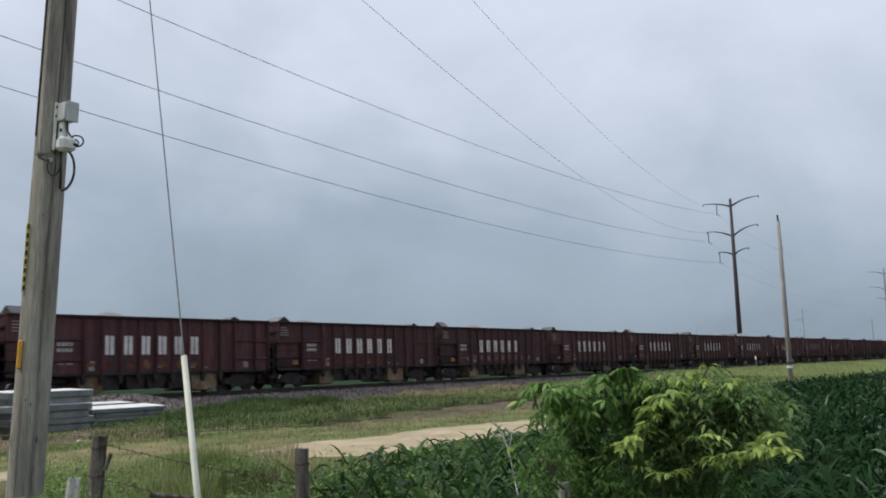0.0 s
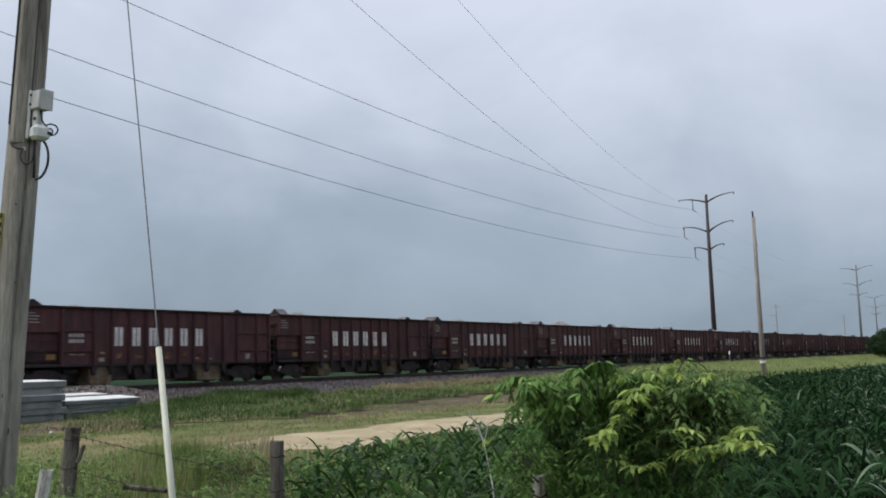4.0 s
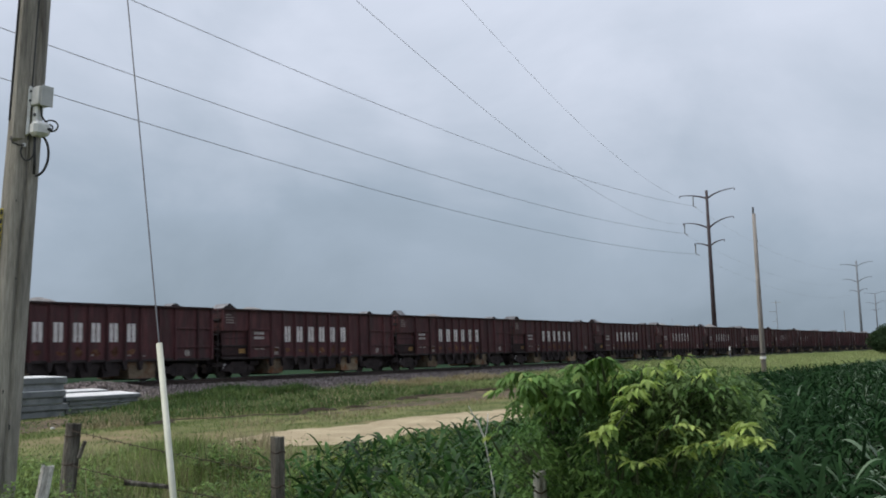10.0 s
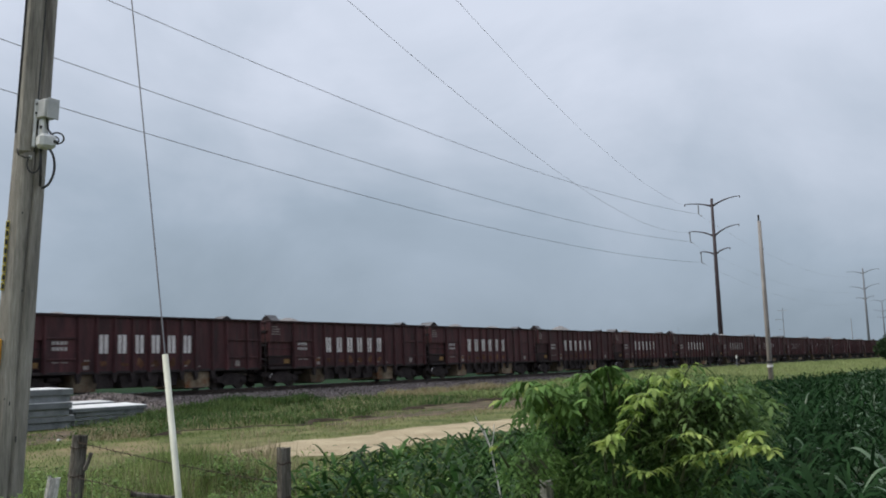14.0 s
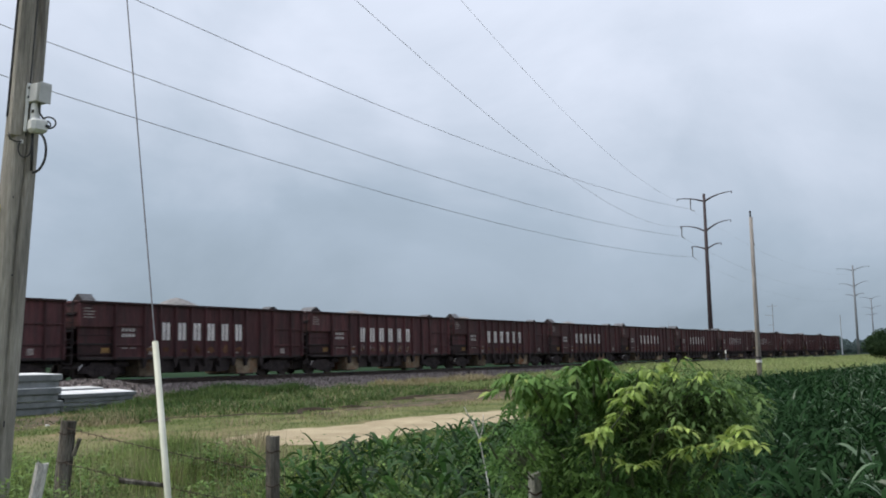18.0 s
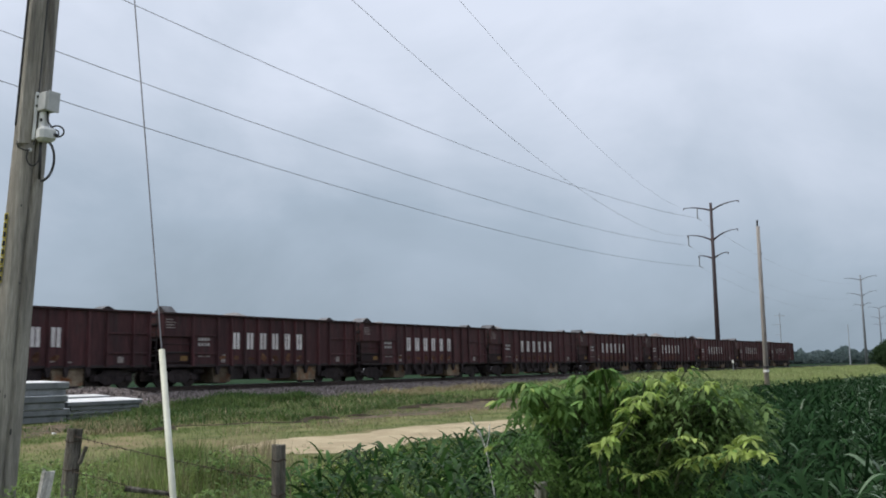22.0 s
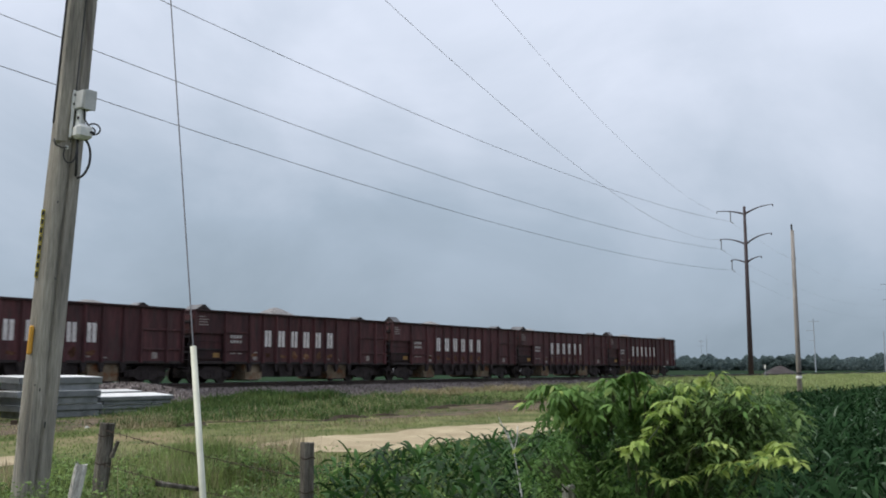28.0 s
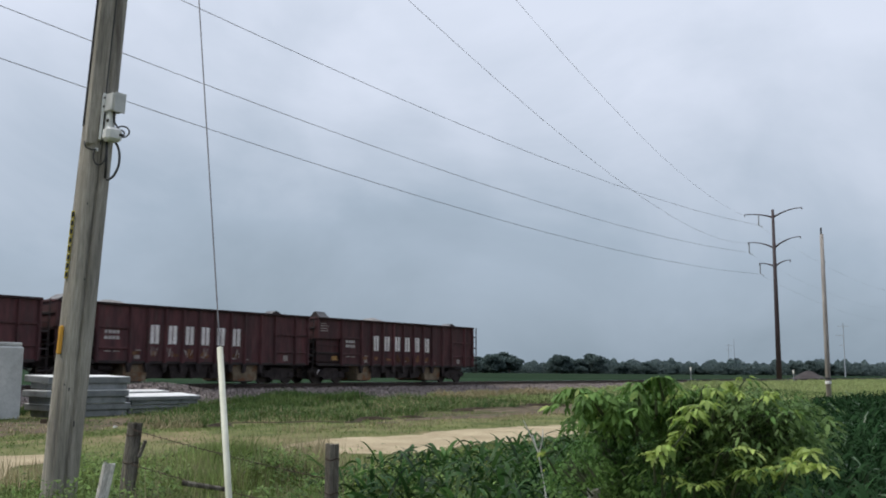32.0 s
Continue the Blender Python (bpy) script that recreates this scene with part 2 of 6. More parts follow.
GLASS = material("grey_insulator", (0.16, 0.16, 0.17), (0.22, 0.22, 0.23), 3, 0.4)
WIRE = material("weathered_conductor", (0.13, 0.13, 0.14), (0.19, 0.19, 0.20), 2, 0.6, 0.3)
GUY = material("galvanised_guy_strand", (0.14, 0.14, 0.15), (0.22, 0.22, 0.23), 6, 0.5, 0.7)
BARB = material("rusty_barbed_wire", (0.055, 0.04, 0.032), (0.10, 0.07, 0.05), 12, 0.8, 0.5)
GUARD = material("yellowed_white_plastic", (0.50, 0.51, 0.42), (0.61, 0.62, 0.53), 2.5, 0.6, bump=0.05, bump_scale=8, fine=0.10, fine_scale=9)
BOX_GREY = material("pale_grey_enclosure", (0.55, 0.56, 0.55), (0.70, 0.71, 0.69), 9, 0.5, fine=0.06)
ENCLOSURE = material("weathered_grey_enclosure", (0.38, 0.39, 0.385), (0.50, 0.51, 0.50), 9, 0.55, fine=0.08)
BLACK = material("black_cable_jacket", (0.012, 0.012, 0.013), (0.025, 0.025, 0.026), 9, 0.5)
TAG = material("yellow_number_tag", (0.50, 0.40, 0.05), (0.66, 0.55, 0.10), 14, 0.6)
ORANGE = material("orange_marker_strip", (0.52, 0.24, 0.02), (0.66, 0.34, 0.04), 6, 0.6)
CONCRETE = material("precast_concrete", (0.115, 0.126, 0.132), (0.205, 0.217, 0.222), 1.2, 0.45, bump=0.08, bump_scale=20, fine=0.18, fine_scale=16, per_object=0.25,
                    third=(0.080, 0.086, 0.088), third_scale=2.0, third_edge=(0.52, 0.70), spec=0.5)
VAULT = material("pale_vault_concrete", (0.36, 0.37, 0.37), (0.52, 0.53, 0.525), 0.9, 0.7, bump=0.12, bump_scale=20, fine=0.12, fine_scale=16,
                 third=(0.27, 0.275, 0.27), third_scale=1.2, third_edge=(0.50, 0.72))
# Pale because tops face the sky: that light is put into the colour.
SLAB_TOP = material("skylit_concrete_top", (0.70, 0.71, 0.71), (0.86, 0.87, 0.87), 1.6, 0.5, fine=0.08, fine_scale=20, per_object=0.06, spec=0.5)
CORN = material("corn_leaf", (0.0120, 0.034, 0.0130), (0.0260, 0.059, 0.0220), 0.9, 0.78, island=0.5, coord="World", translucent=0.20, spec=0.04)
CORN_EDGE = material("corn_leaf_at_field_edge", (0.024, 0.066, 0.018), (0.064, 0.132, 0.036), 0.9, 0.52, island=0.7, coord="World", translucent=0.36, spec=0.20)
# Sky glints on the corn are put into this paler leaf colour.
CORN_PALE = material("corn_leaf_sheen", (0.060, 0.110, 0.056), (0.115, 0.172, 0.100), 0.9, 0.45, island=0.35, coord="World", translucent=0.2, spec=0.4)
WEED = material("weed_leaf", (0.072, 0.138, 0.032), (0.212, 0.305, 0.090), 1.2, 0.6, island=0.72, coord="World", translucent=0.36, spec=0.25)
GRASS = material("green_grass_blade", (0.066, 0.112, 0.030), (0.205, 0.245, 0.084), 0.55, 0.7, island=0.72, coord="World", translucent=0.36, spec=0.2)
BANK_GRASS = material("rank_bank_grass_blade", (0.032, 0.076, 0.021), (0.110, 0.160, 0.051), 0.35, 0.75, island=0.6, coord="World", translucent=0.32, spec=0.2,
                      third=(0.23, 0.195, 0.10), third_scale=0.5, third_edge=(0.64, 0.80))
LUSH = material("lush_grass_blade", (0.112, 0.186, 0.052), (0.315, 0.390, 0.140), 0.8, 0.7, island=0.72, coord="World", translucent=0.36, spec=0.2)
MUSTARD = material("yellow_green_weed", (0.22, 0.30, 0.035), (0.42, 0.46, 0.06), 2.0, 0.6, island=0.3, coord="World", translucent=0.35, spec=0.2)
VERGE = material("mown_verge_blade", (0.094, 0.150, 0.045), (0.232, 0.276, 0.108), 0.45, 0.8, island=0.3, coord="World", translucent=0.3, spec=0.15)
FAR_GRASS = material("light_rough_grass", (0.245, 0.305, 0.125), (0.345, 0.395, 0.178), 0.12, 0.85, island=0.25, coord="World", translucent=0.35, spec=0.1)
DRY = material("dry_grass_stem", (0.25, 0.21, 0.12), (0.37, 0.32, 0.19), 1.0, 0.8, island=0.35, coord="World", translucent=0.2)
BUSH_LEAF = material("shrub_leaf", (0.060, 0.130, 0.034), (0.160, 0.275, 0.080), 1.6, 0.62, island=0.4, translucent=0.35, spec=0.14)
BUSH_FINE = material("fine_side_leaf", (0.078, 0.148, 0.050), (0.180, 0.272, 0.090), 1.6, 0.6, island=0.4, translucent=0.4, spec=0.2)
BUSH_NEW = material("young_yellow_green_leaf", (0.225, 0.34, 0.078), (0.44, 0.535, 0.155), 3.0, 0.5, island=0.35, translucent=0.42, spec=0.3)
TWIG = material("shrub_twig", (0.030, 0.042, 0.018), (0.060, 0.080, 0.036), 8, 0.85)
# Distance haze is put into the far tree and clump leaf colours.
TREE_LEAF = material("hazed_far_tree_foliage", (0.104, 0.144, 0.146), (0.124, 0.166, 0.162), 0.05, 0.9, island=0.06, translucent=0.4, spec=0.1)
TREE_DARK = material("hazed_tree_clump_leaf", (0.080, 0.114, 0.112), (0.104, 0.142, 0.134), 0.25, 0.9, island=0.10, translucent=0.35, spec=0.1)
HEDGE_LEAF = material("dark_hedge_tree_leaf", (0.024, 0.046, 0.022), (0.048, 0.080, 0.036), 0.4, 0.8, island=0.35, translucent=0.25, spec=0.1)
# Stronger haze is put into this colour for the horizon woods.
TREE_HAZE = material("hazed_distant_foliage", (0.115, 0.152, 0.160), (0.140, 0.178, 0.180), 0.1, 0.9, island=0.2, translucent=0.2, spec=0.1)
BARK = material("tree_bark", (0.05, 0.04, 0.03), (0.09, 0.075, 0.06), 1, 0.9)
GRAVEL = material("gravel_heap", (0.036, 0.030, 0.031), (0.066, 0.058, 0.058), 0.8, 0.95, bump=0.8, bump_scale=3, fine=0.25, fine_scale=3)
SIGN = material("white_sign_enamel", (0.62, 0.62, 0.60), (0.72, 0.72, 0.70), 4, 0.5)
DARK_BAND = material("dark_pole_band", (0.03, 0.03, 0.03), (0.05, 0.05, 0.05), 4, 0.6)


# ---- mesh tools ----
class Shape:
    """Collects vertices and faces of one part."""

    def __init__(self):
        self.v, self.f = [], []

    def add(self, verts, faces):
        n = len(self.v)
        self.v.extend(verts)
        self.f.extend([tuple(i + n for i in f) for f in faces])
        return self

    def box(self, x0, x1, y0, y1, z0, z1, c=0.0):
        """A block whose edges are chamfered by c."""
        if c <= 0:
            p = [(x, y, z) for z in (z0, z1) for y in (y0, y1) for x in (x0, x1)]
            return self.add(p, [(0, 2, 3, 1), (4, 5, 7, 6), (0, 1, 5, 4), (2, 6, 7, 3), (0, 4, 6, 2), (1, 3, 7, 5)])
        bm = bmesh.new()
        bmesh.ops.create_cube(bm, size=1.0)
        for w in bm.verts:
            w.co = ((x0 + x1) / 2 + w.co.x * (x1 - x0), (y0 + y1) / 2 + w.co.y * (y1 - y0), (z0 + z1) / 2 + w.co.z * (z1 - z0))
        bmesh.ops.bevel(bm, geom=bm.edges[:], offset=c, segments=1, affect="EDGES")
        bm.verts.index_update()
        self.add([tuple(w.co) for w in bm.verts], [tuple(w.index for w in f.verts) for f in bm.faces])
        bm.free()
        return self

    def tube(self, points, radii, n=8, caps=True):
        pts = [Vector(p) for p in points]
        if not hasattr(radii, "__len__"):
            radii = [radii] * len(pts)
        base, verts, faces = len(self.v), [], []
        up = Vector((0.31, 0.17, 0.93)).normalized()
        for i, p in enumerate(pts):
            d = (pts[min(i + 1, len(pts) - 1)] - pts[max(i - 1, 0)]).normalized()
            u = d.cross(up)
            if u.length < 0.05:
                u = d.cross(Vector((1, 0, 0)))
            u.normalize()
            w = d.cross(u)
            for k in range(n):
                a = 2 * math.pi * k / n
                verts.append(tuple(p + (u * math.cos(a) + w * math.sin(a)) * radii[i]))
        for i in range(len(pts) - 1):
            for k in range(n):
                faces.append((i * n + k, i * n + (k + 1) % n, (i + 1) * n + (k + 1) % n, (i + 1) * n + k))
        if caps:
            faces.append(tuple(range(n - 1, -1, -1)))
            faces.append(tuple((len(pts) - 1) * n + k for k in range(n)))
        return self.add(verts, faces)

    def prism(self, outline, y0, y1):
        """An outline in x and z, drawn out from y0 to y1."""
        n = len(outline)
        v = [(x, y0, z) for x, z in outline] + [(x, y1, z) for x, z in outline]
        f = [tuple(range(n)), tuple(range(2 * n - 1, n - 1, -1))] + [(i, i + n, (i + 1) % n + n, (i + 1) % n) for i in range(n)]
        return self.add(v, f)

    def mesh(self, name, mat, smooth=False):
        me = bpy.data.meshes.new(name)
        me.from_pydata(self.v, [], self.f)
        bm = bmesh.new()
        bm.from_mesh(me)
        bmesh.ops.recalc_face_normals(bm, faces=bm.faces[:])
        bm.to_mesh(me)
        bm.free()
        me.materials.append(mat)
        if smooth:
            me.polygons.foreach_set("use_smooth", [True] * len(me.polygons))
        me.update()
        return me


def raw_mesh(name, verts, quads, mat, tris=None):
    """A mesh straight from arrays, for large stuff."""
    me = bpy.data.meshes.new(name)
    nq, nt_ = len(quads), 0 if tris is None else len(tris)
    loops = np.concatenate([np.asarray(quads, np.int32).ravel(), np.asarray(tris, np.int32).ravel()]) if nt_ else np.asarray(quads, np.int32).ravel()
    me.vertices.add(len(verts))
    me.vertices.foreach_set("co", np.asarray(verts, np.float32).ravel())
    me.loops.add(len(loops))
    me.loops.foreach_set("vertex_index", loops)
    me.polygons.add(nq + nt_)
    starts = np.concatenate([np.arange(nq) * 4, nq * 4 + np.arange(nt_) * 3]).astype(np.int32)
    me.polygons.foreach_set("loop_start", starts)
    me.update(calc_edges=True)
    me.validate()
    me.materials.append(mat)
    me.polygons.foreach_set("use_smooth", [True] * len(me.polygons))
    return me


def part(name, shape, mat, parent, label="", smooth=False):
    ob = new(name, shape if isinstance(shape, bpy.types.Mesh) else shape.mesh(name, mat, smooth))
    ob.parent = parent
    if label:
        ob["label"] = label
    return ob


def thing(name, label, category, group="", at=None, kind=""):
    ob = new(name)
    if at is not None:
        ob.matrix_basis = at
    return tagged(ob, label, category, group, kind)


def solid(name, shape, mat, label, category="", group="", kind="", smooth=False):
    return tagged(new(name, shape if isinstance(shape, bpy.types.Mesh) else shape.mesh(name, mat, smooth)), label, category, group, kind)


def step(a, b, x):
    s = np.clip((np.asarray(x, float) - a) / (b - a), 0, 1)
    return s * s * (3 - 2 * s)


# ---- the lie of the land ----
TRACK_Y, RAIL_Z = 39.65, 1.0


def land(x, y):
    """Height of the ground: a flat verge, a bank that climbs to the railway, and level fields beyond."""
    x, y = np.asarray(x, float), np.asarray(y, float)
    top = 0.22 + 0.42 * step(58, 88, x)
    foot = 33.2 - 11.0 * step(23, 30, x)
    rise = step(0, 1, (y - foot) / (36.2 - foot)) * top
    fall = 1 - step(43.5, 50, y)
    bumps = 0.03 * np.sin(x * 0.9 + 0.6 * np.sin(y * 0.7)) * np.sin(y * 0.8 + 1.3) * step(400, 60, np.abs(x) + np.abs(y))
    return rise * fall + bumps


def axis(fine0, fine1, pitch, far):
    a = list(np.arange(fine0, fine1 + 1e-6, pitch))
    d, lo, hi = pitch, a[0], a[-1]
    while hi < far or lo > -far:
        d *= 1.35
        hi, lo = hi + d, lo - d
        a = [lo] + a + [hi]
    return np.array(a)


def sheet(name, xs, ys, height, mat):
    gx, gy = np.meshgrid(xs, ys, indexing="ij")
    v = np.stack([gx, gy, height(gx, gy)], -1).reshape(-1, 3)
    nx, ny = len(xs), len(ys)
    i = np.arange(nx - 1)[:, None] * ny + np.arange(ny - 1)[None]
    q = np.stack([i, i + ny, i + ny + 1, i + 1], -1).reshape(-1, 4)
    return raw_mesh(name, v, q, mat)


ground = solid("ground", sheet("ground", axis(-20, 130, 1.0, 3000), axis(-20, 60, 1.0, 3000), land, GROUND), None, "flat grassy ground that climbs to the railway bank", "ground", kind="structure")
def field_height(x, y):
    return land(x, y) + 0.05 + 0.55 * step(50.5, 60, y)


field_ys = np.concatenate([np.arange(50.5, 130, 4), np.geomspace(130, 2600, 24)])
field_xs = axis(-60, 260, 20.0, 2600)
solid("near_field", sheet("near_field", field_xs[field_xs <= 120], field_ys, field_height, FIELD), None, "low green crop field beyond the railway", "field", kind="structure")
solid("far_field", sheet("far_field", field_xs[field_xs >= 120], field_ys, field_height, FAR_FIELD), None, "field reaching to the far trees, greyed by haze colour", "field", kind="structure")


def corn_edge(x):
    """Where the corn field ends towards the road."""
    return np.interp(x, [4, 6.4, 7.6, 8.6, 11, 15, 25, 44, 62, 130, 300], [3.2, 6.0, 7.6, 8.0, 8.0, 8.5, 10.4, 12.4, 12.3, 12.7, 13])


def strip(name, xs, lo, hi, n, lift, mat, label, category):
    xs = np.asarray(xs, float)
    s = np.linspace(0, 1, n)
    gx = np.repeat(xs[:, None], n, 1)
    gy = lo(xs)[:, None] * (1 - s) + hi(xs)[:, None] * s
    v = np.stack([gx, gy, land(gx, gy) + lift], -1).reshape(-1, 3)
    i = np.arange(len(xs) - 1)[:, None] * n + np.arange(n - 1)[None]
    q = np.stack([i, i + n, i + n + 1, i + 1], -1).reshape(-1, 4)
    return solid(name, raw_mesh(name, v, q, mat), None, label, category, kind="structure")


def ragged(x, seed, amount=0.25):
    x = np.asarray(x, float)
    return amount * (np.sin(x * 1.7 + seed) + 0.6 * np.sin(x * 4.3 + 2.1 * seed) + 0.4 * np.sin(x * 9.1 + 3.3 * seed)) / 2


strip("road", np.arange(13.2, 160, 0.2), lambda x: 12.9 + 0.012 * np.clip(x, 0, 90) + 1.6 * step(16.0, 13.2, x) + ragged(x, 1.0), lambda x: np.interp(x, [13.2, 14.5, 16.4, 17.6, 20.6, 24, 30, 160], [14.6, 15.9, 16.9, 17.1, 16.8, 16.5, 16.2, 16.8]) + ragged(x, 2.0, 0.3), 9, 0.012,
      ROAD, "pale dirt farm road with ragged grassy edges", "dirt road")
strip("road_west", np.arange(-60, 10.6, 0.3), lambda x: 13.6 + 3.0 * step(6.5, 9.2, x) + 0.9 * step(9.2, 10.6, x) + ragged(x, 1.4), lambda x: 18.7 - 0.6 * step(9.4, 10.6, x) + ragged(x, 2.6, 0.3), 9, 0.012, ROAD, "pale dirt farm road fading into grass", "dirt road")
def bare_far(x):
    return 20.5 + np.interp(x, [23.5, 26, 29, 34, 39, 46, 54, 60], [0.1, 1.2, 3.1, 4.8, 5.6, 6.0, 5.0, 1.5])


strip("bare_patch", np.arange(23.5, 60, 0.3), lambda x: 20.6 - 0.11 * np.clip(x - 30, -7, 16) + ragged(x, 5.0, 0.4), lambda x: bare_far(x) - 0.11 * np.clip(x - 30, 0, 12) + ragged(x, 7.0, 0.6), 9, 0.01,
      BARE, "worn strip of bare brown earth in the grass", "bare earth")
strip("worn_earth", np.arange(9.0, 20.8, 0.3), lambda x: np.interp(x, [9, 12, 15, 18, 20.8], [24.6, 24.2, 24.6, 26.0, 28.6]) + ragged(x, 4.0, 0.6), lambda x: np.interp(x, [9, 13, 18, 20.8], [28.5, 29.6, 29.4, 28.8]) + ragged(x, 6.0, 0.6), 9, 0.01,
      BARE, "worn brown earth with thin grass before the slabs", "bare earth")
strip("field_soil", np.arange(4.5, 140, 1.0), lambda x: 0 * x - 30, lambda x: corn_edge(x) + 0.2, 30, 0.01, SOIL, "dark tilled soil under the corn", "soil")


# ---- railway ----
def make_railway():
    track = thing("railway_track", "single railway track on a grey stone ballast bed", "railway track", kind="structure")
    xs = np.concatenate([np.arange(-120, 130, 0.5), np.arange(130, 900, 4.0)])
    prof = [(-5.3, -0.98), (-4.1, -0.70), (-2.6, -0.38), (-1.9, -0.29), (-1.3, -0.25), (0, -0.25), (1.3, -0.25), (1.9, -0.27), (2.6, -0.34), (4.2, -0.75)]
    v = []
    for i, x in enumerate(xs):
        for j, (dy, dz) in enumerate(prof):
            k = 1 if 0 < j < len(prof) - 1 else 2.2
            v.append((x, TRACK_Y + dy + 0.10 * k * noise.noise((x * 0.8, j * 3.1, 1)), RAIL_Z - 0.0 + dz + 0.035 * k * noise.noise((x * 1.3, j * 2.7, 5))))
    n = len(prof)
    i = np.arange(len(xs) - 1)[:, None] * n + np.arange(n - 1)[None]
    q = np.stack([i, i + n, i + n + 1, i + 1], -1).reshape(-1, 4)
    part("ballast_bed", raw_mesh("ballast_bed", v, q, BALLAST), None, track, "grey crushed-stone ballast shoulder")
    prof_rail = [(-0.075, -0.175), (0.075, -0.175), (0.075, -0.163), (0.012, -0.145), (0.010, -0.045), (0.036, -0.035), (0.036, -0.006), (-0.036, -0.006), (-0.036, -0.035), (-0.010, -0.045), (-0.012, -0.145), (-0.075, -0.163)]
    for side in (-1, 1):
        s = Shape()
        y = TRACK_Y + side * 0.755
        m = len(prof_rail)
        s.add([(x, y + a, RAIL_Z + b) for x in (-120, 900) for a, b in prof_rail], [tuple(range(m)), tuple(range(2 * m - 1, m - 1, -1))] + [(k, k + m, (k + 1) % m + m, (k + 1) % m) for k in range(m)])
        rail = part("rail", s, RAIL, track)
        part("rail_head", Shape().box(-120, 900, y - 0.032, y + 0.032, RAIL_Z - 0.0055, RAIL_Z), RAIL_TOP, rail, "worn bright rail head")
    tie = Shape().box(-0.115, 0.115, -1.3, 1.3, -0.18, 0.0, 0.012).mesh("tie", TIE)
    rng = random.Random(4)
    for k in range(290):
        ob = part("tie", tie, None, track)
        ob.matrix_basis = pose(-15 + k * 0.53, TRACK_Y + rng.uniform(-0.04, 0.04), RAIL_Z - 0.178 + rng.uniform(-0.006, 0.0), 0, 0, rng.uniform(-1.2, 1.2))
    rest = Shape()
    for k in range(420):
        x = -15 + 290 * 0.53 + k * 0.53 if k < 330 else -16 - (k - 330) * 0.53
        rest.box(x - 0.115, x + 0.115, TRACK_Y - 1.3, TRACK_Y + 1.3, RAIL_Z - 0.36, RAIL_Z - 0.178)
    tagged(part("far_ties", rest, TIE, track), kind="stuff")
    # loose stones on the near shoulder
    g = np.random.default_rng(3)
    count = 22000
    x = g.uniform(8, 100, count) ** 1.0
    t = g.random(count)
    dy = -1.2 - 4.2 * t
    z = np.interp(dy, [p[0] for p in prof[:5]], [p[1] for p in prof[:5]]) + RAIL_Z
    z = np.maximum(z, land(x, TRACK_Y + dy))
    c = np.stack([x, TRACK_Y + dy, z + 0.012], -1)
    r = g.uniform(0.025, 0.070, count)
    form = np.array([(1, 0, -.2), (-.5, .85, -.3), (-.5, -.85, -.2), (0.15, 0.1, 1), (-.3, .2, -.9)])
    spin = g.uniform(0, 6.28, count)
    ca, sa = np.cos(spin), np.sin(spin)
    f = form[None] * g.uniform(0.6, 1.25, (count, 5, 3))
    f = np.stack([f[..., 0] * ca[:, None] - f[..., 1] * sa[:, None], f[..., 0] * sa[:, None] + f[..., 1] * ca[:, None], f[..., 2]], -1)
    v = (c[:, None] + f * r[:, None, None]).reshape(-1, 3)
    tri = np.array([(0, 1, 3), (1, 2, 3), (2, 0, 3), (1, 0, 4), (2, 1, 4), (0, 2, 4)])
    tris = (np.arange(count)[:, None, None] * 5 + tri[None]).reshape(-1, 3)
    me = bpy.data.meshes.new("ballast_stones")
    me.from_pydata(v.tolist(), [], tris.tolist())
    me.materials.append(STONE)
    tagged(part("ballast_stones", me, None, track, "loose crushed stones"), kind="stuff")


make_railway()


def pebbles(name, c, r, label, category, seed):
    """Loose crushed stones: small faceted lumps."""
    g = np.random.default_rng(seed)
    n = len(c)
    form = np.array([(1, 0, -.2), (-.5, .85, -.3), (-.5, -.85, -.2), (0.15, 0.1, 1), (-.3, .2, -.9)])
    spin = g.uniform(0, 6.28, n)
    ca, sa = np.cos(spin)[:, None], np.sin(spin)[:, None]
    f = form[None] * g.uniform(0.6, 1.25, (n, 5, 3))
    f = np.stack([f[..., 0] * ca - f[..., 1] * sa, f[..., 0] * sa + f[..., 1] * ca, f[..., 2]], -1)
    v = (np.asarray(c)[:, None] + f * np.asarray(r)[:, None, None]).reshape(-1, 3)
    tri = np.array([(0, 1, 3), (1, 2, 3), (2, 0, 3), (1, 0, 4), (2, 1, 4), (0, 2, 4)])
    me = bpy.data.meshes.new(name)
    me.from_pydata(v.tolist(), [], (np.arange(n)[:, None, None] * 5 + tri[None]).reshape(-1, 3).tolist())
    me.materials.append(STONE)
    solid(name, me, None, label, category, kind="stuff")



# ---- the train ----
PITCH = 16.0
LEFT, RIGHT, TOP, SILL, HALF = -10.45, 4.85, 3.80, 1.03, 1.50
RIBS = (-10.40, -8.41, -6.70, -5.73, -4.74, -3.72, -2.73, -1.70, -0.71, 0.22, 1.35, 2.35, 3.85, 4.80)
LETTERS = (-5.56, -4.53, -3.52, -2.55, -1.57, -0.55)


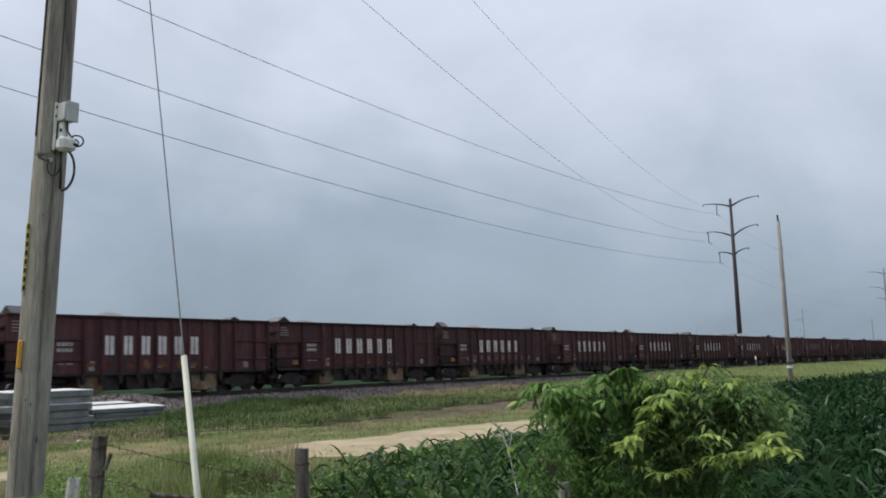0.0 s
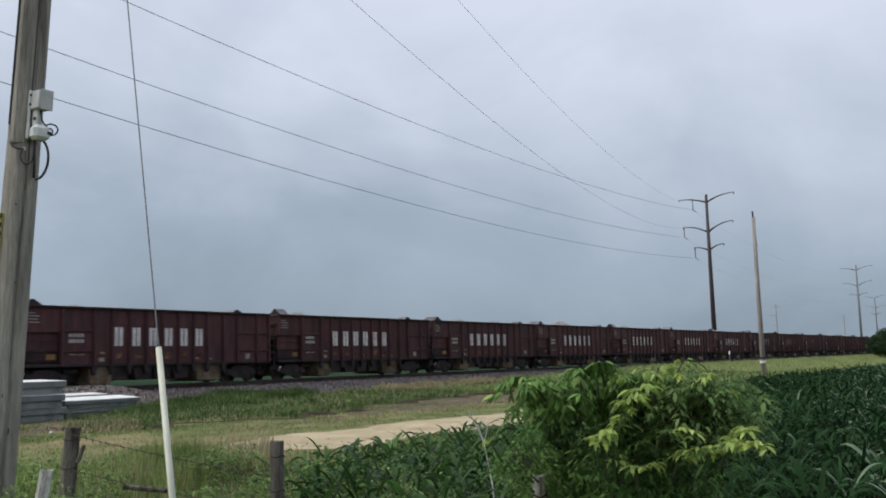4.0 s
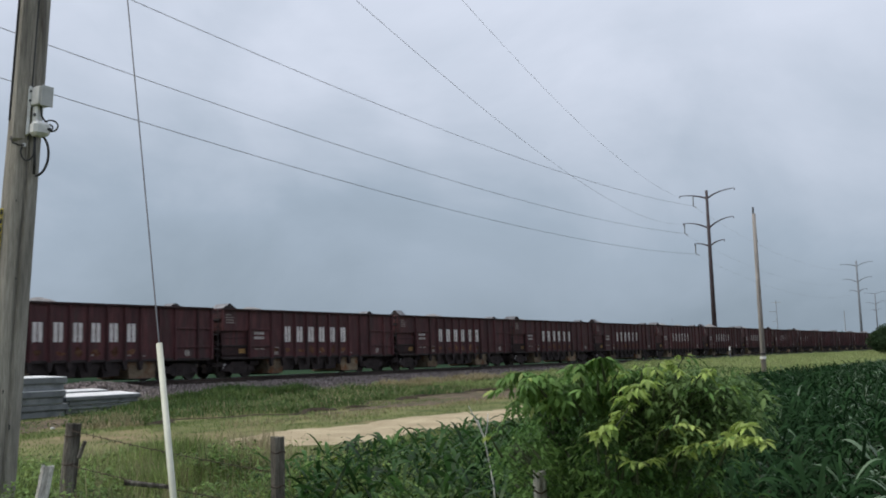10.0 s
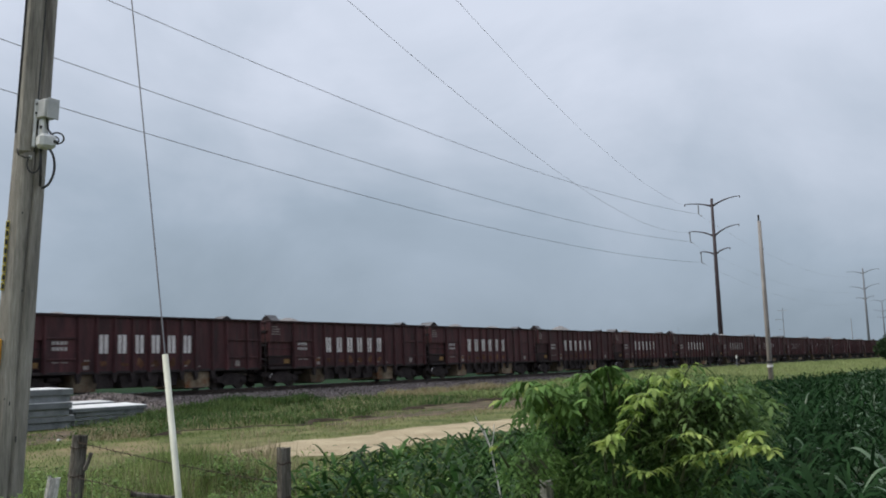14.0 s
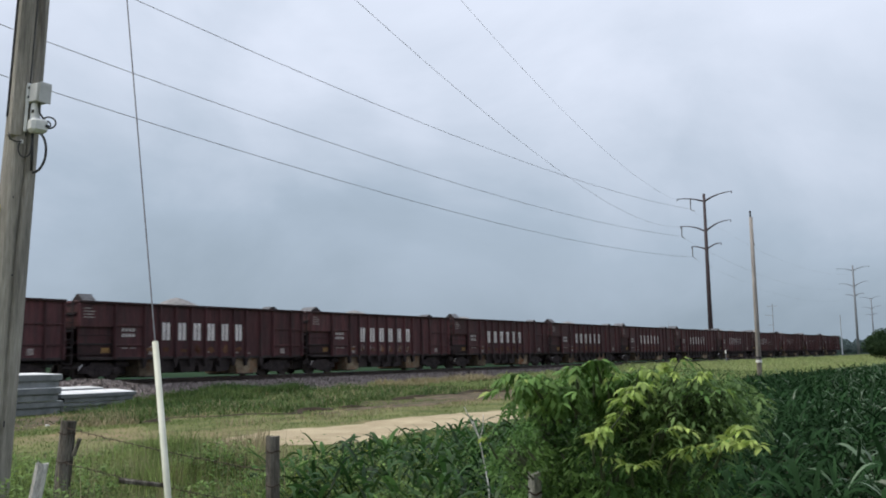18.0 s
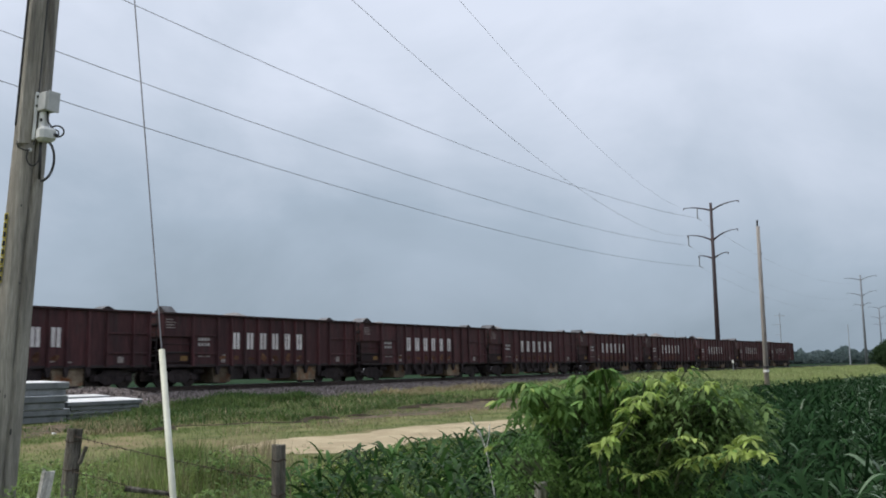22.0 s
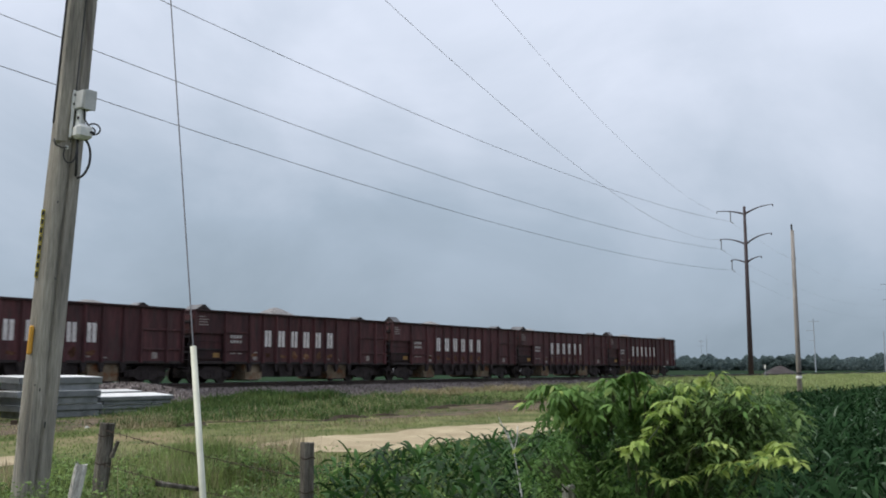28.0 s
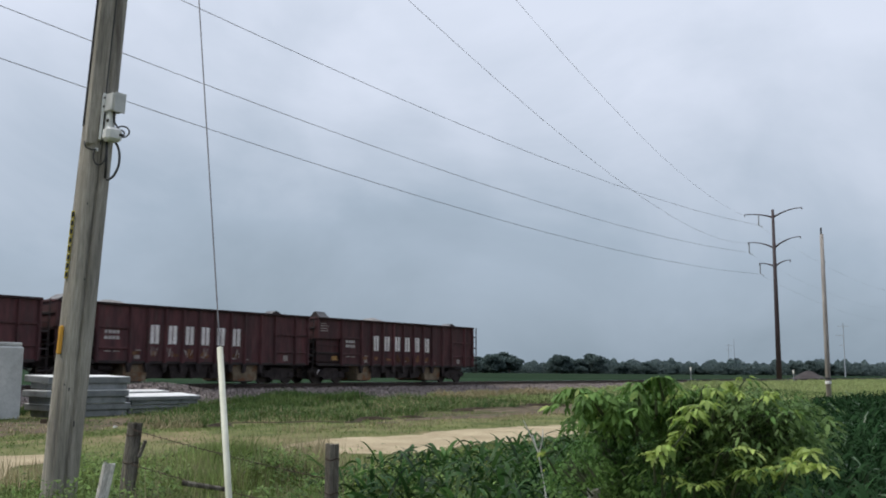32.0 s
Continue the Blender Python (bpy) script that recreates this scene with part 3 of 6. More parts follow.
def truck_frame():
    s = Shape()
    for side in (-1, 1):
        y0 = side * 1.02
        out = [(-1.18, 0.36), (-1.18, 0.62), (-0.62, 0.72), (-0.45, 0.88), (0.45, 0.88), (0.62, 0.72), (1.18, 0.62), (1.18, 0.36), (0.66, 0.36), (0.42, 0.20), (-0.42, 0.20), (-0.66, 0.36)]
        s.prism(out, y0 - 0.08, y0 + 0.08)
        for bx in (-0.89, 0.89):
            s.box(bx - 0.15, bx + 0.15, y0 - 0.15 if side < 0 else y0 - 0.02, y0 + 0.02 if side < 0 else y0 + 0.15, 0.34, 0.60, 0.03)
        for sx in (-0.2, 0, 0.2):
            s.tube([(sx, y0 + side * 0.05, 0.28), (sx, y0 + side * 0.05, 0.62)], 0.075, 8)
    s.box(-0.24, 0.24, -1.05, 1.05, 0.55, 0.82, 0.04)
    return s


def wheelset():
    s = Shape()
    for side in (-1, 1):
        y = side * 0.755
        ring = [(y + side * 0.07, 0.40), (y + side * 0.07, 0.455), (y - side * 0.04, 0.457), (y - side * 0.07, 0.485), (y - side * 0.085, 0.47), (y - side * 0.085, 0.38)]
        n = 20
        base = [(0.457, a, r) for a, r in ring]
        v = [(r * math.cos(2 * math.pi * k / n), a, r * math.sin(2 * math.pi * k / n)) for k in range(n) for _, a, r in base]
        m = len(ring)
        f = [(k * m + j, ((k + 1) % n) * m + j, ((k + 1) % n) * m + j + 1, k * m + j + 1) for k in range(n) for j in range(m - 1)]
        s.add(v, f)
        # plate with a raised hub
        for yy, r0, r1, bulge in ((y + side * 0.035, 0.41, 0.13, 0.02),):
            v = [(r0 * math.cos(2 * math.pi * k / n), yy, r0 * math.sin(2 * math.pi * k / n)) for k in range(n)]
            v += [(r1 * math.cos(2 * math.pi * k / n), yy + side * bulge, r1 * math.sin(2 * math.pi * k / n)) for k in range(n)]
            s.add(v, [(k, (k + 1) % n, (k + 1) % n + n, k + n) for k in range(n)] + [tuple(range(n, 2 * n))])
        s.tube([(0, y + side * 0.02, 0), (0, y + side * 0.30, 0)], 0.11, 10)
    s.tube([(0, -0.8, 0), (0, 0.8, 0)], 0.085, 10)
    return s


def load_mesh(seed):
    """A heap of crushed stone that fills the tub, in humps."""
    rng = random.Random(seed)
    nx, ny = 40, 10
    humps = [(rng.uniform(-8.0, -3.5), rng.uniform(0.26, 0.50)), (rng.uniform(-3.0, 1.2), rng.uniform(0.0, 0.38)), (rng.uniform(1.0, 3.2), rng.uniform(-0.1, 0.12))]
    v, f = [], []
    for i in range(nx + 1):
        for j in range(ny + 1):
            x = LEFT + 0.25 + (RIGHT - LEFT - 0.5) * i / nx
            y = -HALF + 0.12 + (2 * HALF - 0.24) * j / ny
            z = TOP - 0.30
            for hx, hh in humps:
                z += (0.24 + hh * 0.8) * math.exp(-((x - hx) / 1.25) ** 2 - (y / 0.95) ** 2)
            z += 0.05 * noise.noise((x * 2.1, y * 2.1, seed)) + 0.03 * noise.noise((x * 6, y * 6, seed))
            v.append((x, y, z))
    for i in range(nx):
        for j in range(ny):
            a = i * (ny + 1) + j
            f.append((a, a + ny + 1, a + ny + 2, a + 1))
    me = bpy.data.meshes.new("stone_heap")
    me.from_pydata(v, [], f)
    me.materials.append(LOAD)
    me.polygons.foreach_set("use_smooth", [True] * len(me.polygons))
    return me


def make_car():
    """The gondola car, its floor point over the rail head at the trailing edge of its lettering."""
    car = thing("gondola_car", "oxide-red ribbed gondola car with white lettering and crushed-stone load", "railroad car", "cars of the stone train")
    cut, head = -8.45, 2.58
    for side in (-1, 1):
        y0, y1 = sorted((side * (HALF - 0.10), side * (HALF - 0.15)))
        sheet_line = [(cut, SILL + 0.06), (RIGHT, SILL + 0.06), (RIGHT, TOP - 0.06), (LEFT, TOP - 0.06), (LEFT, head), (cut, head)]
        part("side_sheet", Shape().prism(sheet_line, y0, y1), CAR, car)
        # the end platform is cut back below the side sheet
        y0, y1 = sorted((side * (HALF - 0.26), side * (HALF - 0.30)))
        part("recessed_panel", Shape().box(LEFT + 0.12, cut, y0, y1, SILL + 0.06, 1.745), CAR_GRIME_SHADE, car, "recessed end panel, grime and shade in its dark paint")
        part("recessed_panel", Shape().box(LEFT + 0.12, cut, y0, y1, 1.747, head + 0.06), CAR, car)
        y0, y1 = sorted((side * (HALF - 0.152), side * (HALF - 0.258)))
        part("cheek_plate", Shape().box(cut, cut + 0.03, y0, y1, SILL + 0.06, head + 0.04), CAR_GRIME_SHADE, car)
        y0, y1 = sorted((side * (HALF - 0.258), side * (HALF - 0.20)))
        part("panel_rail", Shape().box(LEFT + 0.14, cut - 0.01, y0, y1, 1.70, 1.79, 0.015), UNDER, car)
    part("end_sheet", Shape().box(LEFT, LEFT + 0.05, -HALF + 0.16, HALF - 0.16, head, TOP - 0.06), CAR, car)
    part("end_sheet", Shape().box(RIGHT - 0.05, RIGHT - 0.002, -HALF + 0.16, HALF - 0.16, SILL + 0.5, TOP - 0.06), CAR, car)
    part("slope_sheet", Shape().prism([(LEFT + 0.06, head), (LEFT + 0.12, head), (-7.55, 1.34), (-7.61, 1.34)], -HALF + 0.32, HALF - 0.32), CAR, car)
    part("end_rail", Shape().tube([(LEFT, -HALF + 0.06, 2.17), (cut, -HALF + 0.06, 2.17)], 0.022, 6), CAR_GRIME_SHADE, car)
    part("floor_pan", Shape().box(LEFT + 0.06, RIGHT - 0.06, -HALF + 0.16, HALF - 0.16, 1.25, 1.33), CAR_GRIME_SHADE, car)
    for side in (-1, 1):
        y0, y1 = sorted((side * (HALF - 0.14), side * (HALF + 0.05)))
        part("top_chord", Shape().box(LEFT - 0.02, RIGHT + 0.02, y0, y1, TOP - 0.11, TOP, 0.02), CAR_GRIME_SHADE, car)
        y0, y1 = sorted((side * (HALF - 0.145), side * (HALF - 0.075)))
        part("side_sill", Shape().box(LEFT + 0.1, RIGHT + 0.02, y0, y1, SILL - 0.04, SILL + 0.10, 0.02), UNDER, car, "grime-blackened lower sill")
    for x in (LEFT, RIGHT):
        part("end_chord", Shape().box(x - 0.06, x + 0.06, -HALF + 0.14, HALF - 0.14, TOP - 0.12, TOP - 0.003, 0.02), CAR, car)
        for z in (1.75, 2.45, 3.15):
            part("end_rib", Shape().box(x - 0.07 if x < 0 else x + 0.003, x - 0.003 if x < 0 else x + 0.07, -HALF + 0.16, HALF - 0.16, z, z + 0.12, 0.015), CAR_GRIME_SHADE, car)
    # tapered side ribs
    for side in (-1, 1):
        s, stub, foot = Shape(), Shape(), Shape()
        yb, yt, yi = side * (HALF + 0.055), side * (HALF + 0.015), side * (HALF - 0.10)
        for shape, z0 in ((s, SILL + 0.02), (stub, head)):
            z1 = TOP - 0.112
            v = [(-0.085, yi, z0), (0.085, yi, z0), (0.045, yb, z0), (-0.045, yb, z0), (-0.085, yi, z1), (0.085, yi, z1), (0.045, yt, z1), (-0.045, yt, z1)]
            shape.add(v, [(0, 1, 2, 3), (4, 7, 6, 5), (0, 3, 7, 4), (1, 5, 6, 2), (3, 2, 6, 7), (0, 4, 5, 1)])
        rib_mesh, stub_mesh = s.mesh("side_rib", CAR), stub.mesh("side_rib", CAR)
        # dark hopper brackets hang under the ribs
        ya, yb = sorted((side * (HALF + 0.02), side * (HALF - 0.16)))
        foot_mesh = foot.prism([(-0.16, SILL + 0.016), (0.15, SILL + 0.016), (0.06, 0.62), (-0.05, 0.58)], ya, yb).mesh("hopper_bracket", UNDER)
        for x in RIBS:
            part("side_rib", rib_mesh if x > cut - 0.2 else stub_mesh, None, car).location = (x, 0, 0)
            if -6.8 < x < 2:
                part("hopper_bracket", foot_mesh, None, car).location = (x, 0, 0)
        for x0, x1 in ((RIBS[1], RIBS[2]), (RIBS[11], RIBS[12]), (RIBS[12], RIBS[13])):
            for z in (1.66, 2.62):
                yo, yj = side * (HALF - 0.10), side * (HALF - 0.02)
                part("panel_band", Shape().box(x0 + 0.09, x1 - 0.09, min(yo, yj), max(yo, yj), z, z + 0.09, 0.015), CAR, car)
    # six white lettering blocks on each side: two upright bars apiece
    for side in (-1, 1):
        yo = side * (HALF - 0.10)
        ya, yb = sorted((yo + side * 0.002, yo + side * 0.008))
        for x in LETTERS:
            xx = x if side < 0 else -x - 6.1
            block = Shape().box(xx, xx + 0.20, ya, yb, 1.96, 2.86)
            block.box(xx + 0.27, xx + 0.47, ya, yb, 1.96, 2.86)
            part("lettering_block", block, WHITE_PAINT, car, "white painted lettering block")
    ya, yb = -HALF + 0.10 - 0.007, -HALF + 0.10 - 0.002
    for z in (2.45, 2.18):
        row = Shape()
        for k in range(4):
            row.box(-8.02 + k * 0.205, -7.87 + k * 0.205, ya, yb, z - 0.075, z + 0.085)
        part("stencil_mark", row, MARK, car, "row of small white stencilled marks")
    for a, z, w in ((-8.0, 1.53, 0.34), (-7.55, 1.53, 0.34), (-6.35, 1.60, 0.26), (-0.55, 1.28, 0.24), (-2.55, 1.32, 0.14), (0.35, 1.24, 0.2)):
        part("stencil_line", Shape().box(a, a + w, ya, yb, z, z + 0.06), DIM_PAINT, car, "faded line of small stencilling")
    part("decal", Shape().box(-9.05, -8.60, -HALF + 0.250, -HALF + 0.257, 1.26, 1.58), YELLOW_DECAL, car, "faded yellow decal")
    part("decal", Shape().box(-6.40, -6.12, ya, yb, 1.22, 1.40), DIM_PAINT, car, "faded white decal")
    part("decal", Shape().box(3.02, 3.34, ya, yb, 1.24, 1.54), DIM_PAINT, car, "faded white decal")
    for z, w in ((3.42, 0.42), (3.28, 0.62), (3.14, 0.56), (3.00, 0.62)):
        part("stencil_line", Shape().box(-10.16, -10.16 + w, ya, yb, z, z + 0.05), DIM_PAINT, car, "faded line of small stencilling")
    part("hose_end", Shape().tube([(LEFT + 0.10, -HALF + 0.12, 0.52), (LEFT + 0.20, -HALF + 0.12, 0.70), (LEFT + 0.30, -HALF + 0.13, 0.76)], [0.015, 0.026, 0.02], 7), WHITE_PAINT, car, "pale brake-hose end")
    stain = random.Random(31)
    for a, b in zip(RIBS[2:11], RIBS[3:12]):
        if stain.random() < 0.72:
            xm, w, h = (a + b) / 2 + stain.uniform(-0.12, 0.12), stain.uniform(0.14, 0.30), stain.uniform(0.10, 0.26)
            rim = [(xm + w * math.cos(q) * (1 + 0.25 * math.sin(3 * q + a)), SILL + 0.34 + h * 0.5 + h * math.sin(q) * (0.8 + 0.3 * math.sin(2 * q + b))) for q in np.linspace(0, 2 * math.pi, 13)[:-1]]
            part("rust_stain", Shape().prism(rim, ya + 0.002, yb), RUST, car, "blotch of tan rust on the paint")
    # small lid over the other end of the tub
    lid = part("end_lid", Shape().prism([(2.02, TOP + 0.006), (2.75, TOP + 0.006), (2.40, TOP + 0.16), (2.30, TOP + 0.16)], -HALF + 0.05, -HALF + 0.75), HOOD, car, "small grey gabled lid")
    part("lid_gable", Shape().prism([(2.04, TOP + 0.008), (2.73, TOP + 0.008), (2.39, TOP + 0.15), (2.31, TOP + 0.15)], -HALF + 0.034, -HALF + 0.048), UNDER, lid, "dark gable end of the lid")
    # ladders with rungs at both corners
    for x, d, side in ((RIGHT, 1, -1), (RIGHT, 1, 1), (LEFT, -1, 1)):
        s = Shape()
        y0 = side * (HALF - 0.03)
        xa = x + d * 0.36
        s.box(xa - 0.025, xa + 0.025, y0 - 0.03, y0 + 0.03, SILL - 0.30, TOP - 0.02)
        for k in range(8):
            z = SILL - 0.22 + k * 0.385
            s.tube([(x, y0, z), (xa, y0, z)], 0.045 if k in (2, 4, 6) else 0.018, 6)
        part("ladder", s, UNDER, car)
    # underframe
    part("centre_sill", Shape().box(LEFT - 0.1, RIGHT + 0.1, -0.30, 0.30, 0.78, 1.24, 0.03), UNDER, car)
    for x in (-5.15, -3.75, -2.55, -1.35):
        part("drop_door", Shape().prism([(x - 0.62, 1.03), (x + 0.62, 1.03), (x + 0.44, 0.34), (x - 0.40, 0.28)], -1.25, 1.25), UNDER, car, "dark sloping drop door")
    for x0, x1 in ((-6.9, -5.55), (-0.42, 1.32)):
        part("chute", Shape().prism([(x0, 1.03), (x1, 1.03), (x1 - 0.08, 0.17), (x0 + 0.12, 0.17)], -1.26, 1.26), CHUTE, car, "rust-streaked tan discharge chute")
        part("chute_foot", Shape().box(x0 + 0.35, x1 - 0.35, -1.30, 1.30, 0.10, 0.17, 0.01), UNDER, car)
    # Plain dark blocks added to stand for rigging and shade about the trucks.
    for x0, x1 in ((-10.2, -7.05), (1.5, 4.6)):
        part("brake_rigging", Shape().box(x0, x1, -0.52, 0.52, 0.26, 0.775, 0.05), UNDER, car)
    part("brake_cylinder", Shape().tube([(-8.0, -0.9, 0.80), (-7.3, -0.9, 0.80)], 0.15, 10), UNDER, car)
    part("brake_pipe", Shape().tube([(LEFT, -0.55, 0.72), (RIGHT, -0.55, 0.72)], 0.03, 6), UNDER, car)
    for x, d in ((LEFT, -1), (RIGHT, 1)):
        part("coupler", Shape().box(min(x, x + d * 0.48), max(x, x + d * 0.48), -0.13, 0.13, 0.78, 1.02, 0.04), UNDER, car)
        part("brake_hose", Shape().tube([(x, -0.45, 0.70), (x + d * 0.16, -0.47, 0.60), (x + d * 0.26, -0.42, 0.40), (x + d * 0.33, -0.36, 0.48)], 0.028, 6), UNDER, car)
        part("corner_step", Shape().box(x - 0.05 if d > 0 else x - 0.33, x + 0.33 if d > 0 else x + 0.05, -HALF, -HALF + 0.03, 0.62, 0.68), UNDER, car)
    frame_mesh, wheel_mesh = truck_frame().mesh("side_frame", UNDER), wheelset().mesh("wheelset", WHEEL, False)
    for cx in (-9.0, 2.93):
        truck = part("truck", frame_mesh, None, car, "grimy cast-steel truck")
        truck.location = (cx, 0, 0)
        for bx in (-0.89, 0.89):
            part("wheelset", wheel_mesh, None, truck).location = (bx, 0, 0.457)
    return car


def train_place(t):
    """Where the lettering's trailing edge of the last car is along the track."""
    slack = np.interp(t, (0, 14, 16.5, 17, 17.5, 18, 20, 24, 27.5, 30, 32), (0, -0.1, -0.2, 0.22, 0.48, 0.42, 0.32, 0.32, 0.1, 0.25, 0.33))
    return 399.665 - 11.5451 * t + 0.00913 * t * t + 0.000249 * t ** 3 + float(slack)


def scribble(seed):
    """Illegible strokes of spray paint under the lettering."""
    rng = random.Random(seed)
    s = Shape()
    for k in range(6 if seed != 21 else 11):
        x = -5.5 + k * 0.98 - (2.9 if seed == 21 else 0)
        for _ in range(3):
            a = rng.uniform(-0.5, 0.5)
            z, h, w = rng.uniform(1.30, 1.45), rng.uniform(0.25, 0.45), rng.uniform(0.03, 0.05)
            xx = x + rng.uniform(0, 0.45)
            y0, y1 = -HALF + 0.100 - 0.006, -HALF + 0.100 - 0.002
            s.add([(xx, y0, z), (xx + w, y0, z), (xx + w + a * h, y0, z + h), (xx + a * h, y0, z + h), (xx, y1, z), (xx + w, y1, z), (xx + w + a * h, y1, z + h), (xx + a * h, y1, z + h)],
                  [(0, 1, 2, 3), (7, 6, 5, 4), (0, 4, 5, 1), (3, 2, 6, 7), (0, 3, 7, 4), (1, 5, 6, 2)])
    return s


def add_lid(car, turned):
    """The gabled lid over the trailing end: its ridge runs across the car, or along it when turned."""
    a, b, h = (0.50, 0.50, 0.27) if not turned else (0.45, 0.36, 0.34)
    s, gable = Shape(), Shape()
    s.prism([(-a, 0.0), (a, 0.0), (0.05, h), (-0.05, h)], -b, b)
    gable.prism([(-a + 0.03, 0.002), (a - 0.03, 0.002), (0.04, h - 0.02), (-0.04, h - 0.02)], -b - 0.014, -b - 0.002)
    lid = part("end_lid", s, HOOD, car, "small grey gabled lid over the tub's end")
    part("lid_gable", gable, UNDER, lid, "dark gable end of the lid")
    lid.matrix_basis = pose(-9.85, -0.95, TOP + 0.006, 0, 0, -90) if turned else pose(-9.90, -0.93, TOP + 0.006)


CARS, LOADS = 27, []
first_car = make_car()
train = [first_car] + [copy_thing(first_car, pose(0, 0, 0)) for _ in range(CARS - 1)]
heaps = [load_mesh(k) for k in range(7)]
for k, car in enumerate(train):
    heap = tagged(new("stone_load", heaps[(k * 3) % 7]), "grey crushed stone heaped in the open car", "stone load", "stone loads of the train")
    LOADS.append(heap)
    x = train_place(0) - k * PITCH
    car.matrix_basis = pose(x, TRACK_Y, RAIL_Z)
    add_lid(car, k in (0, 2, 7, 8, 10, 12, 14, 16, 19, 21, 23, 25))
    heap.matrix_basis = pose(x, TRACK_Y, RAIL_Z)
scrawl = {k: scribble(k) for k in (1, 9, 21)}
for k, s in scrawl.items():
    part("spray_strokes", s, DIM_PAINT, train[k], "illegible pale spray-paint strokes")
    train[k]["label"] = "oxide-red ribbed gondola car with white lettering and pale spray-paint scrawl"
train[0]["label"] = "last oxide-red gondola car of the train, loaded with crushed stone"


# ---- power line ----
def steel_tower(x, y, top, base, mat, arms, far):
    tower = thing("transmission_tower", "rust-brown steel monopole with three pairs of curved arms" if not far else "distant steel monopole with curved arms, greyed by haze colour", "transmission tower", "towers of the power line", pose(x, y, base))
    h = top - base
    part("shaft", Shape().tube([(0, 0, -1.0), (0, 0, h * 0.5), (0, 0, h)], [0.43, 0.32, 0.21], 12), mat, tower, smooth=True)
    for reach, z0, low, high in arms:
        for side, lift in ((1, low), (-1, high)):
            pts = [(0, side * reach * s, z0 + lift * (1 - (1 - s) ** 2.2)) for s in (0.0, 0.12, 0.3, 0.5, 0.75, 1.0)]
            arm = part("arm", Shape().tube(pts, [0.16, 0.145, 0.12, 0.095, 0.075, 0.055], 8), mat, tower)
            part("tip_plate", Shape().box(-0.05, 0.05, side * reach - 0.06, side * reach + 0.06, pts[-1][2] - 0.32, pts[-1][2] + 0.02), mat, arm)
    return tower


T1 = (142.9, 45.7, 27.0)
main_arms = ((4.4, 25.55, 0.85, 1.15), (4.0, 20.75, 1.15, 1.5), (2.35, 17.85, 0.65, 0.9))
tower_1 = steel_tower(*T1, 0.2, TOWER, main_arms, False)
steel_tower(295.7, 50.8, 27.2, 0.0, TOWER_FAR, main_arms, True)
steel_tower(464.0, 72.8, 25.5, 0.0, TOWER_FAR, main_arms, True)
steel_tower(-12.0, 36.2, 27.3, 0.2, TOWER, main_arms, False)


def hanger(tower, y, z, drop, slant):
    part("insulator", Shape().tube([(0, y, z), (slant * 0.3, y + slant, z - drop)], 0.085, 6), GLASS, tower, "grey suspension insulator")


for y, z, drop, sl in ((2.2, 26.1, 1.55, 0.05), (3.85, 21.8, 1.5, 0.05), (2.25, 18.4, 1.5, 0.05)):
    hanger(tower_1, y, z, drop, sl)
    part("insulator", Shape().tube([(0.02, y + sl, z - drop), (-0.1, y - 0.55, z - drop - 0.35)], 0.05, 6), GLASS, tower_1, "grey dead-end insulator")


def line_wire(points, r, label, n=5):
    return solid("power_line_wire", Shape().tube(points, r, n), WIRE, label, "power line", "wires of the power line", smooth=True)


def sagging(a, b, sag, n=26):
    a, b = Vector(a), Vector(b)
    return [tuple(a.lerp(b, i / n) - Vector((0, 0, 4 * sag * (i / n) * (1 - i / n)))) for i in range(n + 1)]


# three phase conductors along the railway, two more that swing out over the road
LINE_LABEL = "thin grey overhead conductor sagging between towers"
for ax, ay, az, slope, c2, c1, reach, r in ((142.1, 48.03, 17.0, 0.054, 0.00049, -0.0682, 154, 0.020), (141.57, 49.57, 20.42, 0.054, 0.00049, -0.0701, 154, 0.020), (142.14, 47.93, 24.72, 0.054, 0.00054, -0.0823, 154, 0.020),
                                            (141.6, 49.4, 21.9, 0.22, 0.00089, -0.1365, 154, 0.0115), (141.42, 50.0, 26.4, 0.20, 0.00091, -0.092, 154, 0.0115)):
    line_wire([(ax - u, ay - slope * u, az + c1 * u + c2 * u * u) for u in np.linspace(0, reach, 40)], r, LINE_LABEL)
for y, z, far_y, far_z in ((48.03, 17.0, 53.0, 17.0), (49.57, 20.42, 54.4, 20.4), (47.93, 24.72, 53.0, 24.7)):
    line_wire(sagging((142.3, y, z), (295.7, far_y, far_z), 3.0), 0.009, LINE_LABEL)

# ---- far utility poles ----
p = thing("utility_pole", "bare pale wooden utility pole with dark and white bands", "utility pole", at=pose(50.2, 13.56, 0))
part("shaft", Shape().tube([(0, 0, -0.8), (0, 0, 4.5), (-0.02, -0.01, 9.08)], [0.140, 0.119, 0.092], 14), FAR_POLE, p, smooth=True)
part("top_pin", Shape().tube([(-0.06, 0, 9.02), (-0.06, 0, 9.42)], 0.05, 8), DARK_BAND, p)
part("bracket", Shape().box(0.0, 0.32, -0.05, 0.05, 7.55, 7.68, 0.01), DARK_BAND, p)
part("band", Shape().tube([(0, 0, 1.48), (0, 0, 1.58)], 0.160, 14), DARK_BAND, p, "dark metal band")
part("band", Shape().tube([(0, 0, 1.26), (0, 0, 1.40)], 0.160, 14), SIGN, p, "white reflective band")
